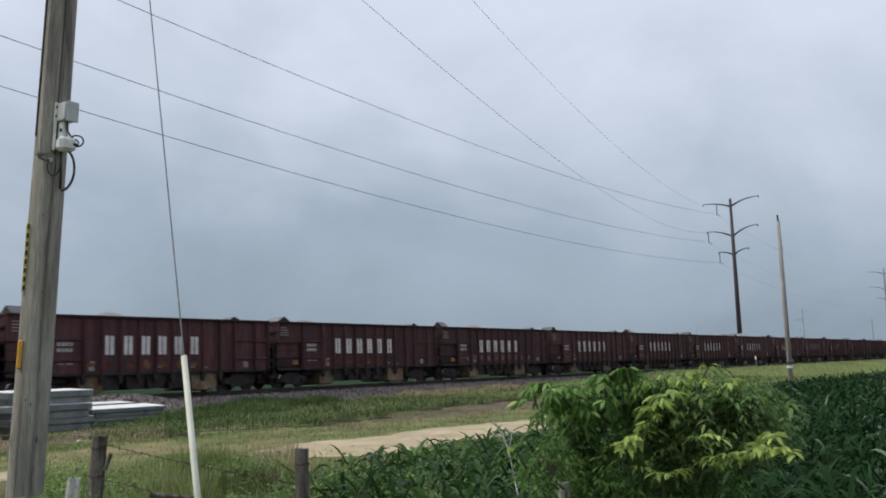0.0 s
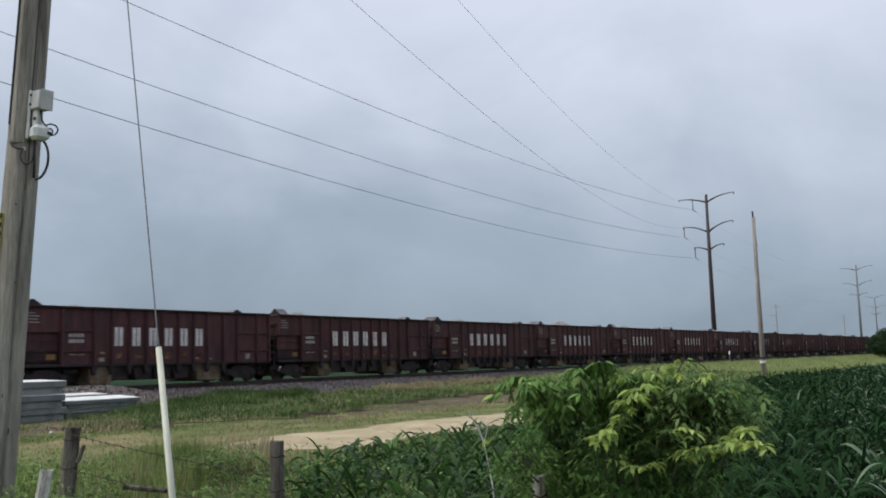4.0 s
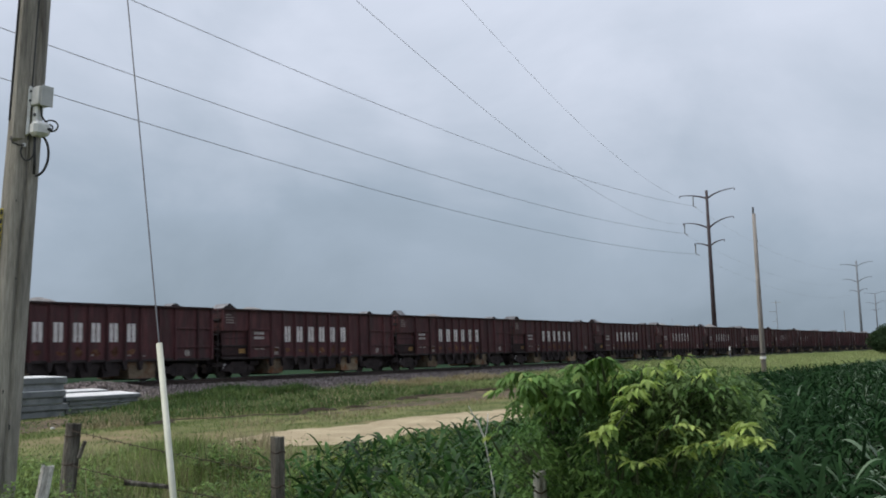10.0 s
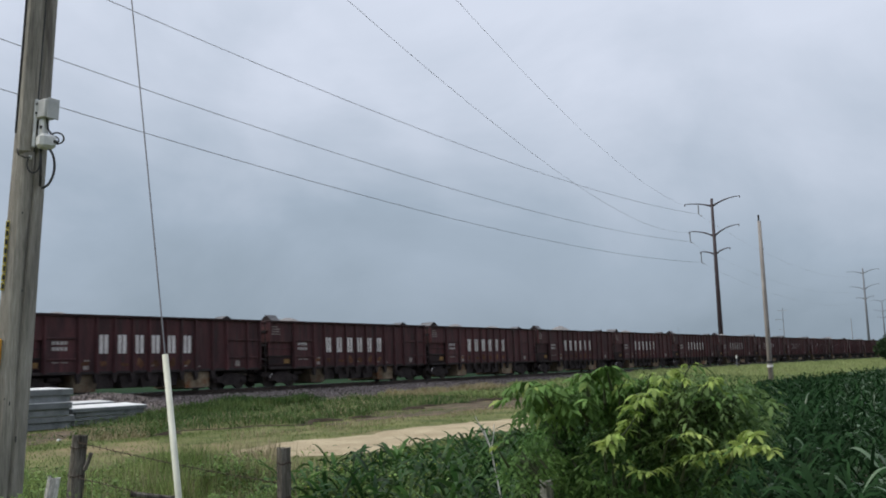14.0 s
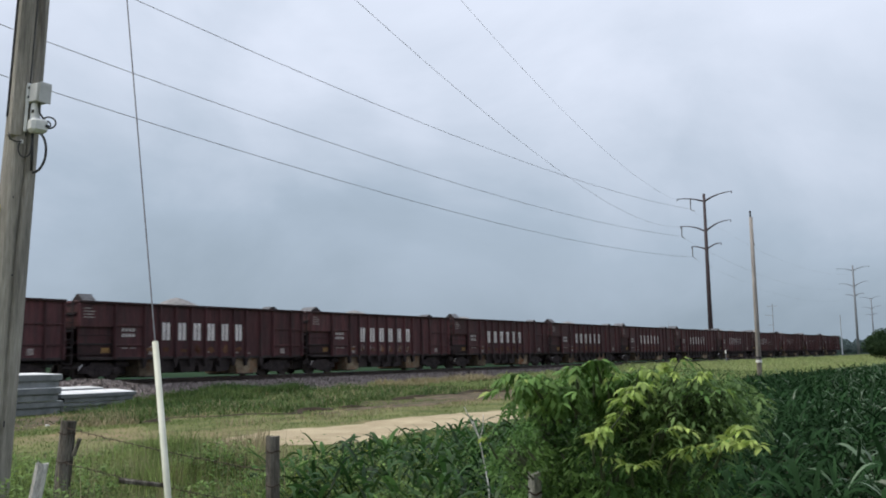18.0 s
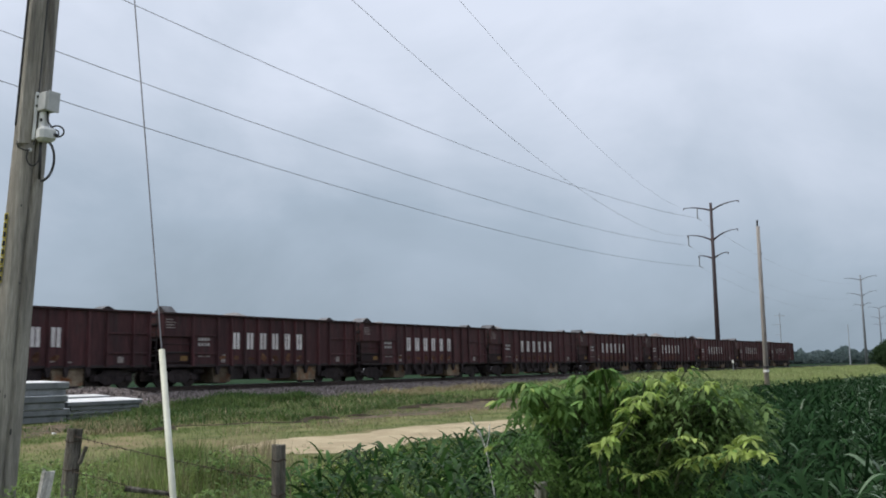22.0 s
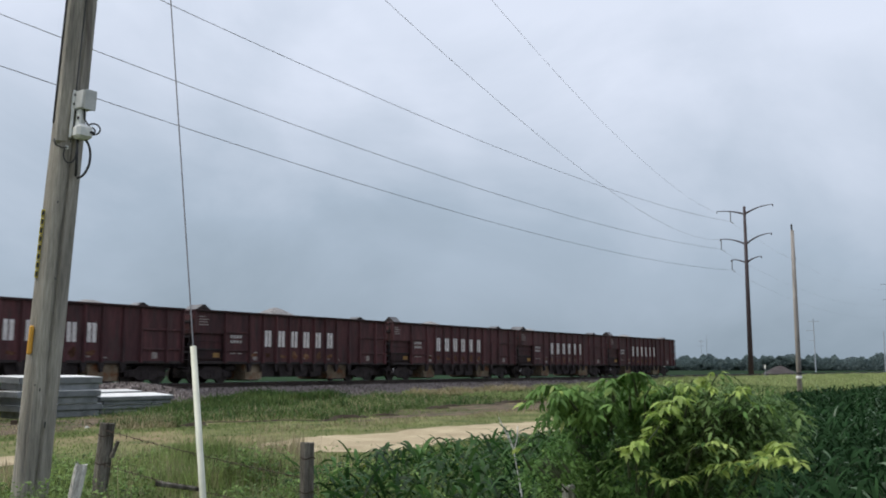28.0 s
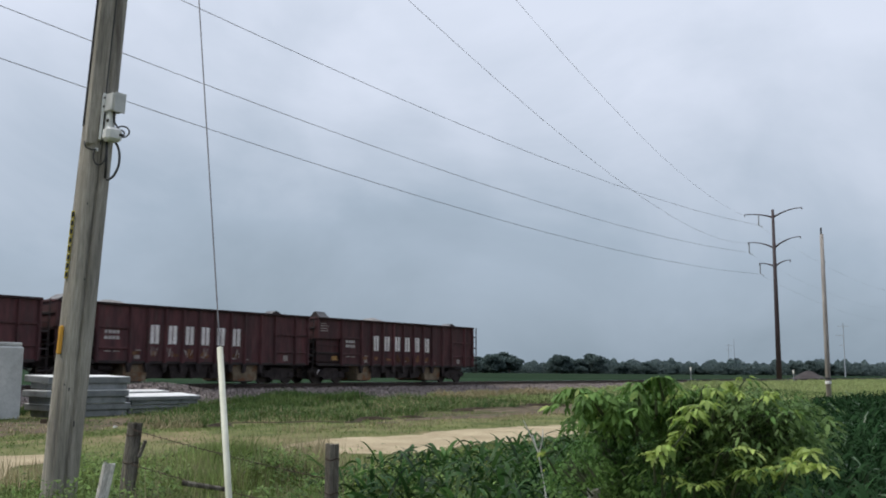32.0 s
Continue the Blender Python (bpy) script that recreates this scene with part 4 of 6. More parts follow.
for x, y, h, arms in ((290.8, 73.6, 16.6, ((-1.6, 1.6, 0.9), (0.0, 2.4, 3.6), (0.0, 1.4, 6.6))), (294.9, 55.1, 12.5, ()), (563.0, 207.0, 22.3, ()), (562.0, 210.2, 19.4, ((-2.2, 2.2, 1.2), (-2.2, 2.2, 4.0)))):
    p = thing("utility_pole", "distant slender pole with short crossarms, greyed by haze colour" if arms else "distant slender utility pole", "utility pole", "distant poles", pose(x, y, 0))
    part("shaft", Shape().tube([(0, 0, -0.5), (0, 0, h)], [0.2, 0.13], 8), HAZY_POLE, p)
    for y0, y1, below in arms:
        part("crossarm", Shape().box(-0.06, 0.06, y0, y1, h - below, h - below + 0.15), HAZY_POLE, p)

# ---- near pole with its boxes, and the guy ----
def near_pole():
    base, crown = Vector((4.736, 8.234, 0)), Vector((5.242, 7.933, 12.3))
    pole = thing("utility_pole", "weathered grey wooden utility pole with cracks and small boxes", "utility pole")
    n, rings = 72, 40
    v, f = [], []
    for i in range(rings + 1):
        s = i / rings
        c = base.lerp(crown, s) - Vector((0, 0, 0.4 * (1 - s)))
        for k in range(n):
            a = 2 * math.pi * k / n
            r = 0.168 - 0.058 * s
            r += 0.004 * noise.noise((math.cos(a) * 2, math.sin(a) * 2, s * 6)) + 0.003 * noise.noise((math.cos(a) * 6, math.sin(a) * 6, s * 14))
            wander = 0.10 * math.sin(s * 9) + 0.05 * math.sin(s * 31)
            r -= 0.035 * math.exp(-((a - 4.55 + wander) / 0.06) ** 2) + 0.012 * math.exp(-((a - 3.6 - wander) / 0.05) ** 2) * (0.5 + 0.5 * math.sin(s * 17))
            v.append((c.x + r * math.cos(a), c.y + r * math.sin(a), c.z))
    for i in range(rings):
        for k in range(n):
            f.append((i * n + k, i * n + (k + 1) % n, (i + 1) * n + (k + 1) % n, (i + 1) * n + k))
    f.append(tuple(rings * n + k for k in range(n)))
    sh = Shape()
    sh.add(v, f)
    part("shaft", sh, POLE_WOOD, pole, smooth=True)
    view = Vector((base.x, base.y, 0)).normalized()
    side = Vector((view.y, -view.x, 0))

    def on(z, across, out):
        """A point at height z, across metres to the right of the axis and out metres in front of it."""
        c = base.lerp(crown, z / 12.3)
        return c + side * across - view * out

    def slab(z0, z1, a0, a1, o0, o1, ch=0.008):
        s = Shape()
        s.box(a0, a1, o0, o1, z0, z1, ch)
        c0 = base.lerp(crown, (z0 + z1) / 2 / 12.3)
        zm = (z0 + z1) / 2
        lean = (crown - base) / 12.3
        s.v = [tuple(c0 + side * x - view * y + Vector((lean.x, lean.y, 1)) * (z - zm) - Vector((0, 0, 0))) for x, y, z in s.v]
        return s

    # cable trough down one face, ending above head height
    part("cable_trough", slab(3.93, 9.8, -0.118, 0.035, 0.05, 0.158, 0.03), POLE_WOOD, pole, "half-round wooden cable moulding")
    part("trough_edge", slab(4.15, 9.6, -0.139, -0.120, 0.02, 0.10, 0.004), BLACK, pole, "black cable along the moulding's edge")
    part("trough_edge", slab(3.95, 9.6, 0.037, 0.050, 0.06, 0.15, 0.003), BLACK, pole, "black cable along the moulding's edge")
    def turned_box(z0, z1, across, out, w, d, yaw, ch):
        """A box whose nearest upright edge stands across and out from the axis, turned by yaw."""
        q = Shape().box(0, w, 0, d, z0, z1, ch)
        ca, sa = math.cos(radians(yaw)), math.sin(radians(yaw))
        zm = (z0 + z1) / 2
        lean = (crown - base) / 12.3
        q.v = [tuple(on(zm, across + x * ca - y * sa, out - x * sa - y * ca) + Vector((lean.x, lean.y, 1)) * (z - zm)) for x, y, z in q.v]
        return q

    box = part("enclosure", turned_box(4.270, 4.450, 0.108, 0.290, 0.135, 0.18, 35, 0.010), ENCLOSURE, pole, "pale grey plastic enclosure")
    part("enclosure_lid", turned_box(4.260, 4.457, 0.128, 0.302, 0.130, 0.012, 35, 0.004), ENCLOSURE, box)
    part("back_plate", slab(3.99, 4.46, 0.018, 0.046, 0.11, 0.19, 0.004), BOX_GREY, pole, "grey mounting plate")
    for z in (4.40, 4.31):
        part("bolt", turned_box(z, z + 0.022, 0.036, 0.205, 0.02, 0.02, 35, 0.003), BLACK, box)
    neck = part("bracket", turned_box(4.09, 4.27, 0.098, 0.235, 0.075, 0.07, 35, 0.012), BOX_GREY, pole, "white mounting bracket")
    part("bolt", turned_box(4.165, 4.195, 0.082, 0.235, 0.02, 0.02, 35, 0.003), BLACK, neck)
    part("enclosure", turned_box(3.975, 4.115, 0.092, 0.300, 0.165, 0.13, 25, 0.030), BOX_GREY, pole, "white antenna housing")
    part("cable_gland", turned_box(4.03, 4.055, 0.208, 0.262, 0.035, 0.03, 25, 0.004), BLACK, pole)

    def cable(name, pts, r=0.011):
        part(name, Shape().tube([tuple(on(*q)) for q in pts], r, 7), BLACK, pole, "black cable", True)

    def loop(z, across, rz, ra, a0, a1, k=16):
        return [(z + rz * math.sin(a0 + (a1 - a0) * i / k), across + ra * math.cos(a0 + (a1 - a0) * i / k), 0.19) for i in range(k + 1)]

    cable("cable", [(4.29, 0.13, 0.22), (4.24, 0.135, 0.22), (4.17, 0.145, 0.22), (4.12, 0.18, 0.22), (4.09, 0.205, 0.22)], 0.009)
    cable("cable", loop(4.09, 0.232, 0.055, 0.062, 2.6, -3.4), 0.008)
    cable("cable", loop(4.07, 0.210, 0.035, 0.040, 2.2, -2.6), 0.007)
    cable("cable", loop(3.80, 0.125, 0.20, 0.105, 1.35, -1.55), 0.012)
    cable("cable", [(3.99, 0.10, 0.18), (3.88, 0.105, 0.18), (3.74, 0.115, 0.17), (3.62, 0.118, 0.15)], 0.013)
    cable("cable", [(3.97, -0.105, 0.16), (3.91, -0.09, 0.17), (3.885, -0.03, 0.18), (3.89, 0.015, 0.18)], 0.007)
    cable("cable", loop(3.83, 0.045, 0.09, 0.055, 2.6, 6.6), 0.007)
    part("cable_clip", slab(3.875, 3.91, 0.0, 0.03, 0.16, 0.18, 0.004), BOX_GREY, pole)
    # a column of small yellow tags with unreadable dark marks, and an orange strip lower down
    for k in range(8):
        z = 3.22 - k * 0.083
        tag = part("tag", slab(z, z + 0.074, -0.148, -0.112, 0.055, 0.078, 0.002), TAG, pole, "small yellow tag with a dark mark")
        part("tag_mark", slab(z + 0.014, z + 0.060, -0.140, -0.120, 0.0795, 0.085, 0.0), BLACK, tag)
    part("marker_strip", slab(1.92, 2.19, -0.142, -0.098, 0.092, 0.126, 0.012), ORANGE, pole, "orange plastic marker strip")
    part("ground_wire", Shape().tube([tuple(on(z, 0.155 + 0.004 * math.sin(z * 3), 0.02)) for z in (0.1, 0.8, 1.5, 2.2, 2.9, 3.6)], 0.006, 6), BARB, pole)
    for z, across, h in ((1.58, 0.0, 0.035), (1.63, -0.045, 0.018), (1.25, 0.075, 0.05), (2.62, 0.03, 0.02), (3.35, -0.02, 0.022), (0.92, -0.03, 0.02)):
        part("knot", slab(z, z + h, across, across + 0.012, 0.150, 0.162 - 0.2 * abs(across), 0.003), DARK_BAND, pole, "dark knot in the wood")
    part("steel_step", slab(1.28, 1.32, -0.21, -0.15, 0.03, 0.06, 0.004), BARB, pole)
    # service cable leaving the crown
    return base, crown


pole_base, pole_crown = near_pole()
# guy strand with its plastic guard
guy_top, guard_top, anchor = Vector((5.176, 7.977, 11.80)), Vector((4.067, 5.070, 1.943)), Vector((3.849, 4.498, 0.0))
guy = thing("guy_wire", "taut steel guy wire with yellowed white plastic guard tube", "guy wire")
part("strand", Shape().tube([tuple(anchor), tuple(guy_top)], 0.0052, 6), GUY, guy)
gd = (guard_top - anchor).normalized()
part("guard", Shape().tube([tuple(anchor - gd * 0.02), tuple(anchor.lerp(guard_top, 0.5)), tuple(guard_top)], [0.0225, 0.0215, 0.0205], 10), GUARD, guy, "yellowed white plastic guard tube", True)
part("anchor_rod", Shape().tube([tuple(anchor - gd * 0.5), tuple(anchor + gd * 0.1)], 0.012, 6), GUY, guy)
service = solid("service_drop", Shape().tube(sagging((5.1, 8.0, 7.6), (1.2, 12.6, 7.9), 0.12, 10), 0.012, 6), BLACK, "black service cable at the pole", "cable")


# ---- fence ----
def fence_post(x, y, h, r, mat, lean, label, split=False, wired=True):
    post = thing("fence_post", label, "fence post", "posts of the wire fence", pose(x, y, 0, lean[0], lean[1]))
    n, rings = 14, 8
    v, f = [], []
    for i in range(rings + 1):
        z = -0.4 + (h + 0.4) * i / rings
        for k in range(n):
            a = 2 * math.pi * k / n
            rr = r * (1 + 0.10 * noise.noise((x + math.cos(a) * 1.7, y + math.sin(a) * 1.7, z * 1.5)) - (0.25 * math.exp(-((a - 4.2) / 0.25) ** 2) if split else 0))
            top = (0.02 if wired else 0.06) * noise.noise((a * 2, x, 3)) if i == rings else 0
            v.append((rr * math.cos(a), rr * math.sin(a), z + top))
    f = [(i * n + k, i * n + (k + 1) % n, (i + 1) * n + (k + 1) % n, (i + 1) * n + k) for i in range(rings) for k in range(n)] + [tuple(rings * n + k for k in range(n))]
    s = Shape()
    s.add(v, f)
    part("shaft", s, mat, post)
    for z in (h - 0.13, h - 0.42, h - 0.72) if wired else ():
        part("staple_wrap", Shape().tube([(r * 1.04 * math.cos(a), r * 1.04 * math.sin(a), z + 0.01 * math.sin(3 * a)) for a in np.linspace(0, 6.0, 12)], 0.006, 5), BARB, post)
    return post


PA, PB, PC = (5.882, 8.818), (5.92, 5.79), (5.36, 2.912)
fence_post(*PA, 1.215, 0.080, POST_WOOD, (1.9, 2.8), "weathered dark wooden fence post wrapped with wire")
fence_post(*PB, 1.15, 0.060, POST_WOOD, (0, 0), "grey split wooden fence post among the weeds", True)
fence_post(*PC, 1.055, 0.042, PALE_WOOD, (0, 0), "pale weathered fence post half hidden in the shrub", True)
fence_post(3.947, 6.448, 1.09, 0.046, PALE_WOOD, (4.9, 7.8), "bleached broken wooden stake leaning beside the pole", True, False)
brace = thing("fence_rail", "short dark piece of broken fence rail in the weeds", "fence rail")
part("rail_piece", Shape().tube([(5.93, 8.66, 0.86), (5.96, 8.60, 1.03)], [0.024, 0.02], 7), POST_WOOD, brace)
part("rail_piece", Shape().tube([(5.16, 6.88, 0.80), (5.46, 6.64, 0.735)], [0.026, 0.020], 7), POST_WOOD, brace)


def barbed(a, b, sag, label="rusty barbed wire strand strung between fence posts"):
    w = thing("barbed_wire", label, "barbed wire", "strands of the wire fence")
    pts = sagging(a, b, sag, 14)
    part("strand", Shape().tube(pts, 0.004, 5), BARB, w)
    rng = random.Random(int(a[0] * 100 + b[1] * 10))
    s = Shape()
    for k in range(1, 26):
        u = k / 26
        q = Vector(a).lerp(Vector(b), u) - Vector((0, 0, 4 * sag * u * (1 - u)))
        d = Vector((rng.uniform(-1, 1), rng.uniform(-1, 1), rng.uniform(0.3, 1))).normalized() * 0.03
        s.tube([tuple(q - d), tuple(q + d)], 0.0035, 4)
    tagged(part("barbing", s, BARB, w), kind="stuff")


for za, zb, sag in ((1.155, 0.84, 0.02), (0.795, 0.55, 0.03), (0.495, 0.30, 0.02)):
    barbed((*PA, za), (*PB, zb), sag)
barbed((*PB, 0.30), (*PC, 0.34), 0.03)


# ---- concrete by the railway ----
def precast(x0, x1, y0, y1, z0, z1, label, lip=True, tilt=0.0):
    s = thing("concrete_slab", label, "concrete slab", "precast slabs", pose(x0, y0, z0, tilt))
    h = z1 - z0
    x0, x1, y0, y1, z0, z1 = 0.0, x1 - x0, 0.0, y1 - y0, 0.0, h
    if lip:
        part("panel", Shape().box(x0, x1, y0, y1, z0 + h * 0.504, z1 - 0.022, 0.02), CONCRETE, s)
        part("top_face", Shape().box(x0 + 0.01, x1 - 0.01, y0 + 0.01, y1 - 0.01, z1 - 0.020, z1 - 0.002, 0.005), SLAB_TOP, s, "top face, skylight put into its pale colour")
        part("web", Shape().box(x0 + 0.22, x1 - 0.08, y0 + 0.09, y1 - 0.09, z0, z0 + h * 0.5, 0.01), CONCRETE, s)
    else:
        part("panel", Shape().box(x0, x1, y0, y1, z0, z1 - 0.022, 0.03), CONCRETE, s)
        part("top_face", Shape().box(x0 + 0.01, x1 - 0.01, y0 + 0.01, y1 - 0.01, z1 - 0.020, z1 - 0.002, 0.005), SLAB_TOP, s, "top face, skylight put into its pale colour")
    return s


for k, (dx, dy) in enumerate(((0.10, 0.05), (-0.08, -0.09), (0.02, 0.02))):
    precast(17.45 + dx, 20.75 + dx, 31.1 + dy, 32.8 + dy, k * 0.487, (k + 1) * 0.487, "grey precast concrete slab in a tall stack", True, 2.0 if k == 2 else 0.0)
for k in range(2):
    precast(20.95 + 0.05 * k, 24.0 + 0.4 * k, 31.7 - 0.15 * k, 32.9, 0.03 + k * 0.33, 0.03 + (k + 1) * 0.33, "pale grey precast concrete slab in a low stack", True, 4.0 * k)
precast(21.0, 23.9, 33.0, 34.1, 0.05, 0.85, "pale grey concrete slab behind the low stack", False, 3.0)
vault = thing("concrete_vault", "tall pale grey precast concrete box standing on the verge", "concrete box")
part("body", Shape().box(14.2, 16.50, 31.1, 32.9, 0.0, 2.5, 0.05), VAULT, vault)
part("cover", Shape().box(14.25, 16.45, 31.15, 32.85, 2.504, 2.64, 0.03), VAULT, vault, "chamfered concrete cover")
part("lifting_eye", Shape().tube([(16.0, 31.9, 2.63), (16.0, 31.9, 2.74), (16.1, 31.9, 2.74), (16.1, 31.9, 2.63)], 0.015, 6), BARB, vault)

# ---- small things along the line ----
for x, y, z0, z1, label in ((113.2, 34.5, 0.8, 2.15, "small white trackside marker on a thin post"), (110.0, 46.0, 0.2, 2.4, "small white marker beyond the track")):
    s = thing("marker_post", label, "marker post", "trackside markers")
    part("post", Shape().box(x - 0.04, x + 0.04, y - 0.04, y + 0.04, z0 - 0.4, z1 - 0.2), TOWER_FAR, s)
    part("plate", Shape().box(x - 0.05, x - 0.044, y - 0.10, y + 0.10, z1 - 0.42, z1, 0.0), SIGN, s, "white enamel plate")


def gravel_pile(cx, cy, r, h, sx=0.7, fall=1.2, mat=GRAVEL, label="grey-brown heap of gravel beyond the railway"):
    v, f, n = [(cx, cy, h)], [], 28
    for i in range(1, 9):
        for k in range(n):
            a = 2 * math.pi * k / n
            rr = r * i / 8
            v.append((cx + rr * math.cos(a) * sx, cy + rr * math.sin(a), max(-0.3, h * (1 - (i / 8) ** fall) + 0.12 * noise.noise((math.cos(a) * 2 + i, math.sin(a) * 2, i * 0.7)) * (i < 8))))
    f += [(0, 1 + k, 1 + (k + 1) % n) for k in range(n)]
    f += [(1 + (i - 1) * n + k, 1 + i * n + k, 1 + i * n + (k + 1) % n, 1 + (i - 1) * n + (k + 1) % n) for i in range(1, 8) for k in range(n)]
    s = Shape()
    s.add(v, f)
    solid("gravel_mound", s, mat, label, "gravel pile", smooth=True)


gravel_pile(192.0, 55.6, 4.6, 2.3)
gravel_pile(24.6, 35.2, 1.9, 1.10, 2.85, 1.8, BALLAST, "low heap of spilt ballast beside the track")
g = np.random.default_rng(71)
u, a = np.sqrt(g.random(7000)), g.uniform(0, 6.28, 7000)
pebbles("spilt_ballast", np.stack([24.6 + 5.3 * u * np.cos(a), 35.2 + 1.85 * u * np.sin(a), 1.10 * (1 - u ** 1.8) + 0.03], -1), g.uniform(0.03, 0.085, 7000), "loose crushed stones on the ballast heap", "stones", 72)
u = g.random((2500, 2))
pebbles("stray_ballast", np.stack([27 + 8 * u[:, 0], 32.6 + 2.2 * u[:, 1] ** 0.6, land(27 + 8 * u[:, 0], 32.6 + 2.2 * u[:, 1] ** 0.6) + 0.04], -1), g.uniform(0.03, 0.075, 2500), "loose stones spread in the grass below the track", "stones", 73)


scrap = Shape().prism([(-0.06, 0.0), (0.06, 0.0), (0.07, 0.03), (0.01, 0.05), (-0.05, 0.035)], -0.03, 0.03)
solid("litter_scrap", scrap, SIGN, "crumpled white scrap of litter lying in the grass", "litter").location = (16.16, 24.89, float(land(16.16, 24.89)))

# ---- growing things ----
def ribbons(name, base, heading, length, rise, droop, width, mat, stations=5, twist=None, curl=None):
    """Arching pointed leaves: one strip each, from arrays."""
    n = len(base)
    s = np.linspace(0, 1, stations)
    prof = np.sin(np.clip(s * 0.93 + 0.10, 0, 1) * math.pi) ** 0.7
    prof[-1] = 0.04
    along = length[:, None] * s
    z = rise[:, None] * s - droop[:, None] * s ** 2.2
    dirx, diry = np.cos(heading)[:, None], np.sin(heading)[:, None]
    bend = 0 if curl is None else curl[:, None] * s ** 2
    cx = base[:, 0, None] + dirx * along - diry * bend
    cy = base[:, 1, None] + diry * along + dirx * bend
    cz = base[:, 2, None] + z
    tw = (np.zeros(n) if twist is None else twist)[:, None] * s
    hw = width[:, None] * prof[None] / 2
    ox, oy, oz = -diry * hw * np.cos(tw), dirx * hw * np.cos(tw), hw * np.sin(tw)
    v = np.stack([np.stack([cx - ox, cy - oy, cz - oz], -1), np.stack([cx + ox, cy + oy, cz + oz], -1)], 2).reshape(-1, 3)
    i = np.arange(n)[:, None] * stations * 2 + np.arange(stations - 1)[None] * 2
    q = np.stack([i, i + 1, i + 3, i + 2], -1).reshape(-1, 4)
    return raw_mesh(name, v, q, mat)


def make_corn():
    g = np.random.default_rng(11)
    px, py = [], []
    for row in np.arange(-26, 14, 0.60):
        x = np.arange(5.6, 130, 0.16)
        x = x + g.normal(0, 0.03, len(x))
        y = row + g.normal(0, 0.035, len(x))
        keep = (y < corn_edge(x) + g.normal(0, 0.12, len(x))) & (x > 6.45)
        seen = (y > 0.10 * x - 3.5)
        thin = np.where(x < 26, 1.0, np.where(x < 60, 0.75, 0.5)) * np.where(seen, 1.0, 0.12)
        keep &= g.random(len(x)) < thin
        px.append(x[keep])
        py.append(y[keep])
    x, y = np.concatenate(px), np.concatenate(py)
    n = len(x)
    tall = g.normal(0.90, 0.045, n) * np.clip(1 + 0.10 * np.sin(x * 0.35 + y * 0.5), 0.8, 1.15) * (1 - 0.24 * step(-2.4, 0.0, y - corn_edge(x)))
    per = np.where(x < 22, 13, np.where(x < 45, 9, 6))
    cols = []
    for k in range(13):
        m = np.nonzero(k < per)[0]
        frac = (k + g.random(len(m)) * 0.6) / per[m]
        h = tall[m] * (0.10 + 0.74 * frac)
        fat = np.where((x[m] < 12) & (y[m] > corn_edge(x[m]) - 2.6), 1.3, 1.0) * np.where(x[m] < 22, 1.0, np.where(x[m] < 45, 1.25, 1.5))
        ln = g.uniform(0.22, 0.44, len(m)) * (1.0 - 0.30 * np.abs(frac - 0.55))
        cols.append(np.stack([x[m], y[m], h, k * math.pi + g.normal(0, 0.7, len(m)) + m * 1.3, ln, ln * g.uniform(0.8, 1.6, len(m)) * (0.65 + 0.6 * frac), ln * g.uniform(0.6, 1.7, len(m)),
                              g.uniform(0.024, 0.046, len(m)) * fat, g.normal(0, 0.8, len(m)), g.normal(0, 0.06, len(m)), g.random(len(m))], -1))
    c = np.concatenate(cols)
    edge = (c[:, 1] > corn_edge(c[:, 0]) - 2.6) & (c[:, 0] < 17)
    for pale, name, label in ((None, "corn_row", "lighter green corn plants along the field's edge"), (False, "corn_field", "dense rows of knee-high dark green corn"), (True, "pale_corn_leaves", "corn leaves with pale sky sheen put into their colour")):
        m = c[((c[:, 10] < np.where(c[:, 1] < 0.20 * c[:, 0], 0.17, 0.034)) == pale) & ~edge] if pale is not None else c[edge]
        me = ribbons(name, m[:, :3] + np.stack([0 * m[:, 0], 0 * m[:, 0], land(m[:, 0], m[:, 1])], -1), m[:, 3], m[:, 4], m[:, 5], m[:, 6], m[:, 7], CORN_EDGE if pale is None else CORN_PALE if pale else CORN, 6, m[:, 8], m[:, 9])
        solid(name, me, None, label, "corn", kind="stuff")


make_corn()


def blades(name, n, place, hlo, hhi, width, mat, label, lean=0.5, seed=1, category="grass"):
    g = np.random.default_rng(seed)
    p, scale = place(g, n)
    n = len(p)
    h = g.uniform(hlo, hhi, n) * scale
    ln = h * g.uniform(0.1, lean, n)
    me = ribbons(name, p, g.uniform(0, 2 * math.pi, n), ln, h, h * g.uniform(0.0, 0.35, n), width * g.uniform(0.7, 1.4, n), mat, 3, g.normal(0, 0.6, n))
    return solid(name, me, None, label, category, kind="stuff")


def spread(x0, x1, y0, y1, clump=0.55, cond=None, wide=1.0):
    def place(g, n):
        x, y = x0 + (x1 - x0) * g.random(n) ** wide, g.uniform(y0, y1, n)
        d = np.sin(x * 1.1 + 2 * np.sin(y * 0.8)) * np.sin(y * 1.4 + np.sin(x * 0.6)) * 0.5 + 0.5
        keep = g.random(n) < (1 - clump) + clump * d
        if cond is not None:
            keep &= cond(x, y)
        x, y, d = x[keep], y[keep], d[keep]
        return np.stack([x, y, land(x, y) - 0.01], -1), 0.65 + 0.7 * d
    return place


